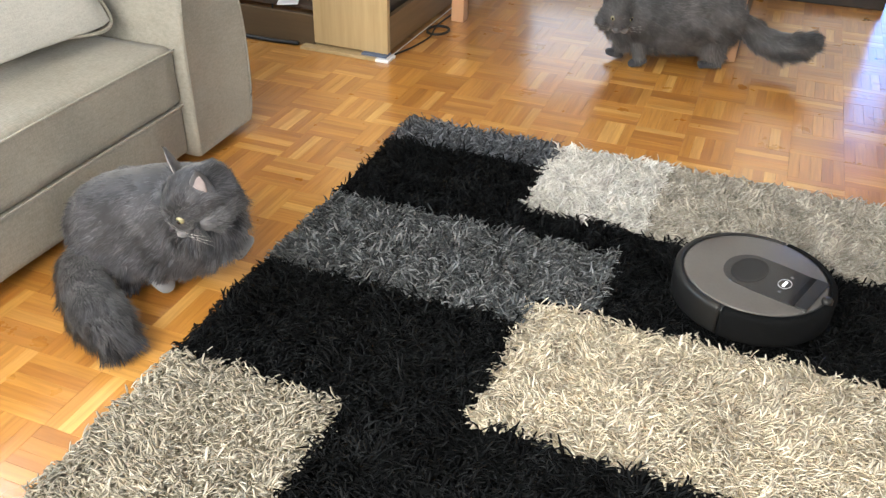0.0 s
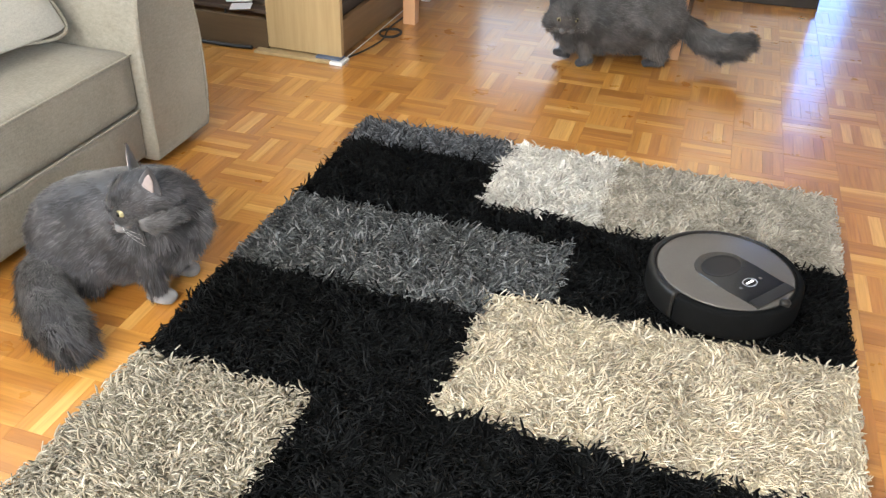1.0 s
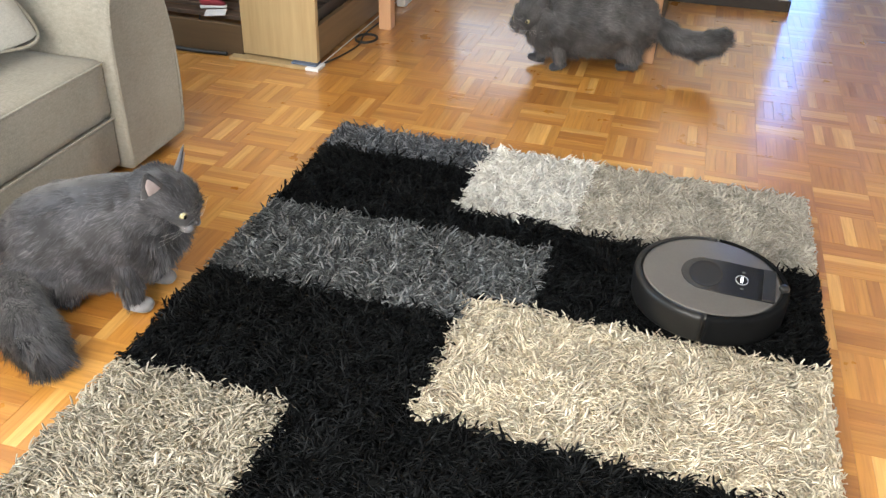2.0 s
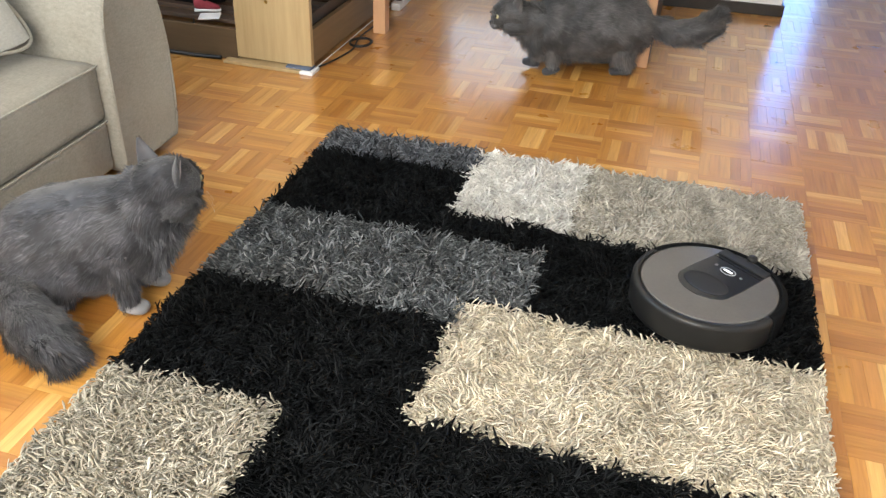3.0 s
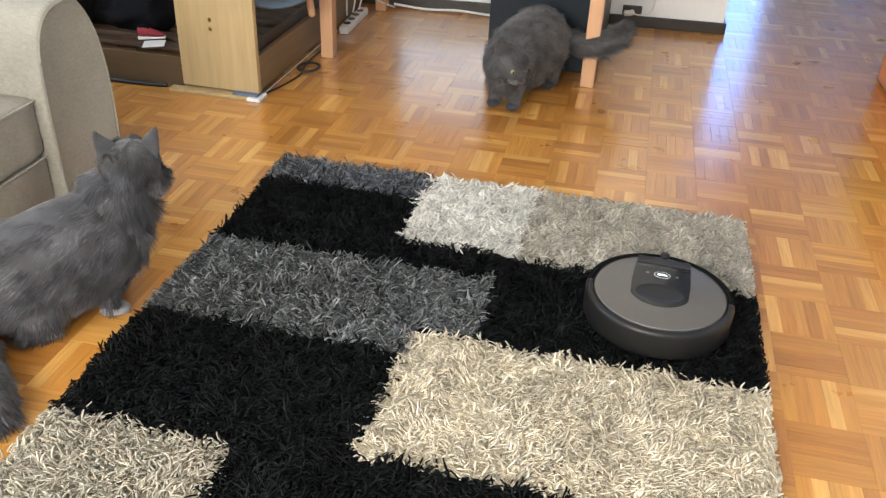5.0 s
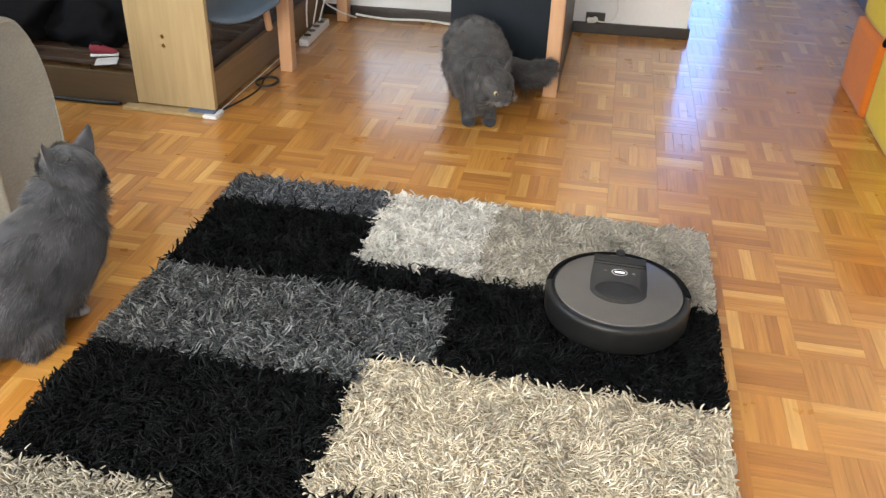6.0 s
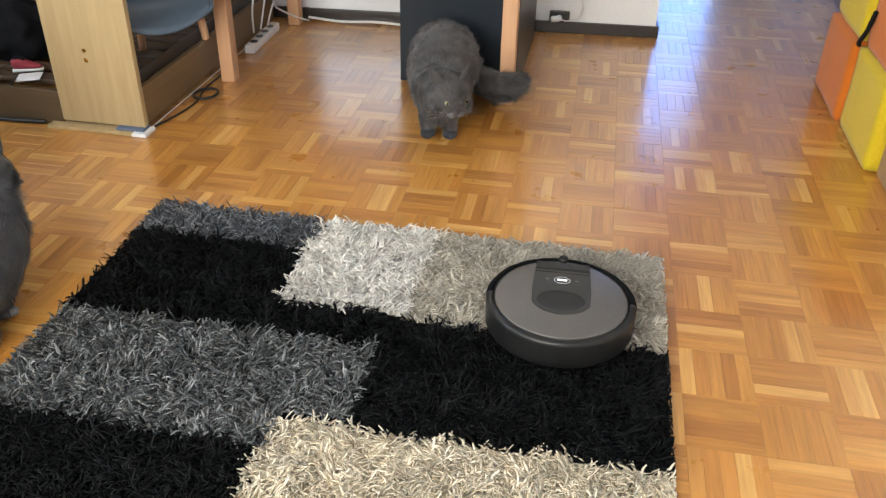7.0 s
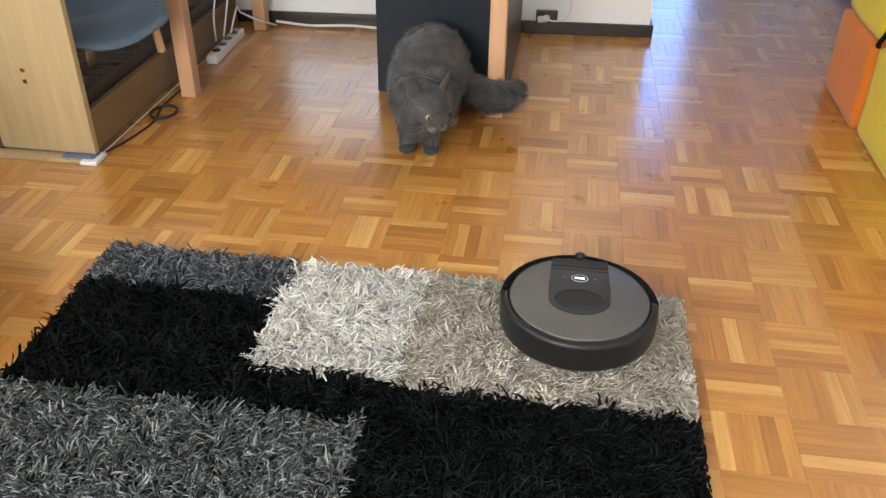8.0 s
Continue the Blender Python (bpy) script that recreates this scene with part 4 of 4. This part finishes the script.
def cat_head(cat, fur, pale, seed):
    """Head with its middle at the origin, looking along +x."""
    cheek_fur = M_FURMID if pale is not fur else fur
    ear_skin, ear_label = (M_EARSKIN, "pale pink inner ear") if pale is not fur else (M_EARDARK, "dark grey inner ear")
    head = furry("head", [(-0.055, 0, -0.006, 0.030, 0.032), (-0.035, 0, 0.002, 0.050, 0.046), (-0.002, 0, 0.008, 0.056, 0.050), (0.026, 0, 0.002, 0.046, 0.041), (0.046, 0, -0.012, 0.030, 0.026), (0.058, 0, -0.018, 0.017, 0.015)], fur, cat, 20000, 0.017, seed, 22, 20, -1, width=0.0007, lift=0.32, clumps=0.8, droop=0.12)
    for s in (1, -1):
        furry("cheek", [(-0.03, s * 0.038, -0.022, 0.016, 0.02), (0.0, s * 0.042, -0.024, 0.022, 0.023), (0.024, s * 0.03, -0.022, 0.014, 0.016)], cheek_fur, head, 4000, 0.024, seed + 7 + s, 10, 10, width=0.0007, lift=0.4, clumps=0.8)
        out = Vector((0.74, s * 0.62, 0.22)).normalized()
        furry("ear", [(-0.012, s * 0.034, 0.032, 0.026, 0.009), (-0.015, s * 0.042, 0.050, 0.0205, 0.006), (-0.018, s * 0.050, 0.069, 0.0125, 0.004), (-0.020, s * 0.056, 0.086, 0.004, 0.002)], fur, head, 900, 0.006, seed + 3 + s, 12, 16, 1, up=tuple(out), droop=0.0, lift=0.15, width=0.0007, clumps=0.15)
        v, f, _ = loft([(x + out.x * 0.0062, s * y + out.y * 0.0062, z, a, b) for x, y, z, a, b in ((-0.012, 0.034, 0.038, 0.014, 0.003), (-0.015, 0.042, 0.050, 0.011, 0.003), (-0.018, 0.0490, 0.064, 0.008, 0.0015), (-0.020, 0.053, 0.075, 0.002, 0.001))], 10, 12, tuple(out))
        skin = new("inner_ear", mesh_from("inner_ear", v, f, ear_skin))
        skin.parent, skin["label"] = head, ear_label
        e = bmesh.new()
        bmesh.ops.create_uvsphere(e, u_segments=18, v_segments=12, radius=0.0088)
        bmesh.ops.translate(e, vec=(0.0465, s * 0.0260, 0.0100), verts=e.verts)
        part("eye", e, M_EYE, head, "amber eye", True)
        q = bmesh.new()
        bmesh.ops.create_uvsphere(q, u_segments=14, v_segments=10, radius=0.0046)
        bmesh.ops.scale(q, vec=(0.6, 0.75, 1.1), verts=q.verts)
        bmesh.ops.translate(q, vec=(0.0542, s * 0.0295, 0.0107), verts=q.verts)
        part("pupil", q, M_PUPIL, head, "black pupil", True)
        furry("muzzle", [(0.036, s * 0.011, -0.024, 0.011, 0.011), (0.053, s * 0.012, -0.026, 0.013, 0.012), (0.064, s * 0.010, -0.026, 0.006, 0.006)], pale, head, 500, 0.005, seed + 21 + s, 8, 10, width=0.0007)
        for k in range(3):
            z = -0.022 - 0.003 * k
            w = tube([(0.056, s * 0.015, z), (0.052, s * 0.045, z - 0.002 + 0.004 * (2 - k)), (0.038, s * 0.080, z - 0.014 + 0.010 * (2 - k))], 0.00016, 8, 3)
            part("whisker", w, M_WHITE, head, "white whisker")
    nose = bmesh.new()
    bmesh.ops.create_uvsphere(nose, u_segments=12, v_segments=8, radius=0.006)
    bmesh.ops.translate(nose, vec=(0.0645, 0, -0.0155), verts=nose.verts)
    part("nose", nose, M_NOSE, head, "dark nose", True)
    return head


def cat_leg(cat, kind, z, fur, paw, seed):
    if kind == "front_leg":
        rows = [(-0.012, 0, 0.02, 0.036, 0.044), (-0.006, 0, -z * 0.3, 0.032, 0.036), (0.0, 0, -z * 0.65, 0.024, 0.025), (0.004, 0, -z + 0.028, 0.021, 0.022)]
        toe = [(-0.016, 0, -z + 0.019, 0.018, 0.015), (0.008, 0, -z + 0.018, 0.025, 0.016), (0.032, 0, -z + 0.015, 0.023, 0.013), (0.042, 0, -z + 0.013, 0.013, 0.009)]
    else:
        rows = [(0.02, 0, 0.03, 0.038, 0.060), (0.015, 0, -z * 0.25, 0.043, 0.064), (0.0, 0, -z * 0.55, 0.032, 0.046), (-0.018, 0, -z * 0.80, 0.022, 0.026), (-0.005, 0, -z + 0.022, 0.020, 0.021)]
        toe = [(-0.03, 0, -z + 0.018, 0.016, 0.014), (0.01, 0, -z + 0.017, 0.023, 0.015), (0.045, 0, -z + 0.014, 0.021, 0.012)]
    leg = furry(kind, rows, fur, cat, 2600, 0.022, seed, 16, 14, 1, up=(1, 0, 0), width=0.0009)
    furry("paw", toe, paw, leg, 900, 0.006, seed + 5, 12, 14, width=0.0007, lift=0.2)
    return leg


def build_cat(name, label, fur, pale, paw, bib, spine, neck_r, shoulders, hips, leg_z, tail_rows, seed, long_fur):
    cat = thing(name, label, "cat", "cats")
    furry("torso", spine, fur, cat, 52000, long_fur, seed, 36, 28, -1, lift=0.2)
    head = cat_head(cat, fur, pale, seed + 50)
    head.scale = (1.12, 1.12, 1.12)
    r = neck_r
    neck = furry("neck", [(-0.075, 0, 0, r * 0.7, r * 0.7), (-0.03, 0, 0, r, r), (0.03, 0, 0, r * 0.95, r * 0.95), (0.07, 0, 0, r * 0.6, r * 0.6)], fur, cat, 14000, 0.034, seed + 60, 16, 20, -1, lift=0.34, clumps=0.8)
    legs = []
    for i, (x, y) in enumerate(shoulders):
        leg = cat_leg(cat, "front_leg", leg_z, fur, paw, seed + 70 + i)
        leg.location = (x, y, leg_z)
        legs.append(leg)
    for i, (x, y, z) in enumerate(hips):
        leg = cat_leg(cat, "hind_leg", z, fur, paw, seed + 90 + i)
        leg.location = (x, y, z)
        legs.append(leg)
    x, z = shoulders[0][0] + 0.065, leg_z + 0.03
    furry("chest", [(x - 0.05, 0, z + 0.055, 0.060, 0.055), (x - 0.015, 0, z + 0.015, 0.068, 0.060), (x - 0.03, 0, z - 0.045, 0.050, 0.048), (x - 0.055, 0, z - 0.085, 0.030, 0.03)], bib, cat, 9000, 0.030, seed + 65, 16, 18, 1, up=(1, 0, 0), lift=0.3, clumps=0.8)
    tail = furry("tail", tail_rows, fur, cat, 15000, 0.034, seed + 99, 30, 18, 1, droop=0.08)
    return cat, head, neck, legs, tail


def build_cats():
    sit = build_cat("sitting_cat", "long-haired blue-grey cat with pale paws beside the sofa", M_FUR, M_FURMID, M_FURPALE, M_FURMID,
                    [(-0.160, 0, 0.070, 0.045, 0.05), (-0.135, 0, 0.095, 0.090, 0.090), (-0.08, 0, 0.122, 0.114, 0.121), (0.0, 0, 0.142, 0.114, 0.130), (0.08, 0, 0.172, 0.106, 0.126), (0.15, 0, 0.205, 0.090, 0.105), (0.195, 0, 0.222, 0.055, 0.065)],
                    0.082, [(0.118, 0.050), (0.118, -0.062)], [(-0.060, 0.078, 0.09), (-0.060, -0.078, 0.09)], 0.15,
                    [(0, 0, 0.0, 0.032, 0.032), (-0.01, -0.07, -0.005, 0.044, 0.044), (0.055, -0.145, -0.010, 0.056, 0.048), (0.138, -0.215, -0.014, 0.054, 0.044), (0.205, -0.258, -0.022, 0.034, 0.030)], 11, 0.026)
    stand = build_cat("standing_cat", "long-haired charcoal grey cat with bushy tail on the parquet", M_FURDARK, M_FURDARK, M_PAWDARK, M_FURDARK,
                      [(-0.225, 0, 0.190, 0.045, 0.05), (-0.20, 0, 0.186, 0.090, 0.100), (-0.11, 0, 0.180, 0.118, 0.126), (0.01, 0, 0.176, 0.116, 0.124), (0.10, 0, 0.174, 0.102, 0.116), (0.165, 0, 0.176, 0.084, 0.094), (0.20, 0, 0.180, 0.045, 0.05)],
                      0.066, [(0.150, 0.038), (0.150, -0.038)], [(-0.145, 0.062, 0.14), (-0.145, -0.062, 0.14)], 0.14,
                      [(0, 0, 0.0, 0.026, 0.026), (-0.07, 0, -0.015, 0.036, 0.036), (-0.15, 0, -0.045, 0.046, 0.044), (-0.24, 0, -0.040, 0.052, 0.048), (-0.31, 0, 0.0, 0.034, 0.034)], 211, 0.030)
    return sit, stand


build_room()
build_sofa()
build_shelf()
build_clutter()
build_desk()
build_chair()
build_boxes()
robot = build_robot()
sitting, standing = build_cats()
build_rug()
build_floor()


def between(base, head_pose):
    """The neck's pose: half way from the breast to the head, pointing at the head."""
    a, b = Vector(base), head_pose.translation
    turn = (b - a).to_track_quat("X", "Z").to_matrix().to_4x4()
    return Matrix.Translation(a.lerp(b, 0.45)) @ turn


def motions():
    """All that moves: the robot vacuum, the two cats, and the cats' heads, necks, tails and legs."""
    walk(robot, [(t, pose(x, y, 0.024, 0, 0, a)) for t, x, y, a in [
        (0, 1.072, -0.608, -20), (0.5, 1.100, -0.620, -31), (1, 1.124, -0.628, -36), (1.5, 1.140, -0.631, -30), (2.2, 1.150, -0.640, 10), (3, 1.157, -0.646, 53),
        (3.5, 1.161, -0.640, 65), (4, 1.164, -0.634, 75), (4.5, 1.166, -0.627, 83.5), (5.2, 1.165, -0.57, 87), (6, 1.163, -0.496, 89.5), (6.5, 1.163, -0.434, 92), (7, 1.163, -0.373, 92),
        (7.5, 1.165, -0.297, 90.5), (8, 1.166, -0.165, 90.5)]])
    cat, head, neck, legs, tail = sitting
    walk(cat, [(t, pose(x, y, 0, 0, 0, a)) for t, x, y, a in [
        (0, -0.200, -0.995, 4), (1.5, -0.200, -0.995, 6), (3, -0.200, -0.99, 8), (3.5, -0.200, -0.985, 10), (4, -0.195, -0.98, 14), (4.5, -0.185, -0.965, 22), (5.2, -0.175, -0.91, 50), (6, -0.152, -0.84, 74), (6.5, -0.145, -0.735, 80), (7, -0.165, -0.655, 84), (7.5, -0.185, -0.62, 86), (8, -0.19, -0.61, 86)]])
    heads = [(t, pose(x, y, z, 0, p, a)) for t, x, y, z, p, a in [
        (0, 0.185, -0.085, 0.285, 24, -118), (0.3, 0.175, -0.085, 0.288, 18, -124), (0.5, 0.165, -0.085, 0.286, 12, -128), (1, 0.140, -0.085, 0.278, 10, -131), (1.25, 0.160, -0.08, 0.250, 18, -95), (1.5, 0.190, -0.06, 0.222, 28, -52), (2.2, 0.215, 0.0, 0.28, 15, 0),
        (3, 0.212, 0.025, 0.285, 4, 62), (3.25, 0.212, 0.022, 0.325, -4, 100), (3.5, 0.176, 0.02, 0.346, -8, 130), (4, 0.180, 0.03, 0.342, -6, 120), (4.5, 0.196, 0.025, 0.332, -4, 76), (5.2, 0.215, 0.02, 0.335, 0, 80), (6, 0.180, 0.01, 0.330, 0, 88), (7, 0.175, 0.02, 0.325, 0, 86), (8, 0.175, 0.02, 0.325, 0, 86)]]
    walk(head, heads)
    walk(neck, [(t, between((0.125, 0, 0.20), m)) for t, m in heads])
    walk(tail, [(t, pose(-0.125, -0.025, 0.060, 0, 0, a)) for t, a in [(0, 2), (0.5, 0), (1.5, -5), (3, 2), (3.5, 4), (4.5, -10), (5.2, -62), (6, -112), (8, -112)]])
    walk(legs[0], [(t, pose(x, 0.050, 0.15, 0, a, 0)) for t, x, a in [(0, 0.075, -58), (0.3, 0.085, -40), (0.5, 0.095, -24), (0.8, 0.112, -4), (1.0, 0.118, 0), (8, 0.118, 0)]])
    walk(legs[1], [(t, pose(0.118, -0.062 if t < 5 else -0.040, 0.15, 0, a, 0)) for t, a in [(0, 38), (0.3, 30), (0.6, 16), (0.9, 0), (4.5, 0), (5.2, 10), (6, 20), (8, 20)]])
    cat, head, neck, legs, tail = standing
    walk(cat, [(t, pose(x, y, 0, 0, 0, a)) for t, x, y, a in [
        (0, 0.660, 0.875, 206), (3, 0.650, 0.865, 206), (3.6, 0.648, 0.860, 208), (4, 0.645, 0.850, 214), (4.5, 0.645, 0.835, 236), (5.2, 0.620, 0.815, 262), (6, 0.605, 0.790, 284), (6.5, 0.635, 0.80, 281), (7, 0.662, 0.812, 277), (7.5, 0.662, 0.825, 274), (8, 0.660, 0.845, 271)]])
    heads = [(t, pose(x, y, z, 0, p, a)) for t, x, y, z, p, a in [
        (0, 0.215, 0.040, 0.195, 8, 82), (1.5, 0.215, 0.040, 0.195, 8, 80), (2.2, 0.265, 0, 0.20, 8, 20), (2.8, 0.295, 0, 0.215, 2, 0), (3.5, 0.285, 0, 0.215, 2, -4), (4, 0.235, 0.03, 0.190, 14, 66), (4.3, 0.20, 0.04, 0.195, 18, 64), (4.5, 0.180, 0.070, 0.195, 16, 98), (5.2, 0.220, 0.03, 0.180, 14, 42), (6, 0.232, 0.044, 0.172, 10, 26), (6.5, 0.232, 0.046, 0.174, 10, 26), (7, 0.235, 0.040, 0.178, 10, 24), (8, 0.235, 0.045, 0.182, 12, 34)]]
    walk(head, heads)
    walk(neck, [(t, between((0.13, 0, 0.18), m)) for t, m in heads])
    walk(tail, [(t, pose(-0.195, 0, 0.180, 0, p, a)) for t, p, a in [(0, -8, -36), (1.5, -10, -36), (2.2, 0, -36), (3, 14, -36), (3.5, 18, -36), (4, 22, -44), (4.5, 22, -58), (5.2, 4, -84), (6, -8, -116), (7, -10, -120), (8, -10, -116)]])
    walk(legs[0], [(t, pose(0.150, 0.038, 0.14, 0, a, 0)) for t, a in [(0, 16), (4, 12), (5.2, 0), (8, 0)]])
    walk(legs[1], [(t, pose(0.150, -0.038, 0.14, 0, a, 0)) for t, a in [(0, -16), (4, -10), (5.2, 0), (8, 0)]])


motions()
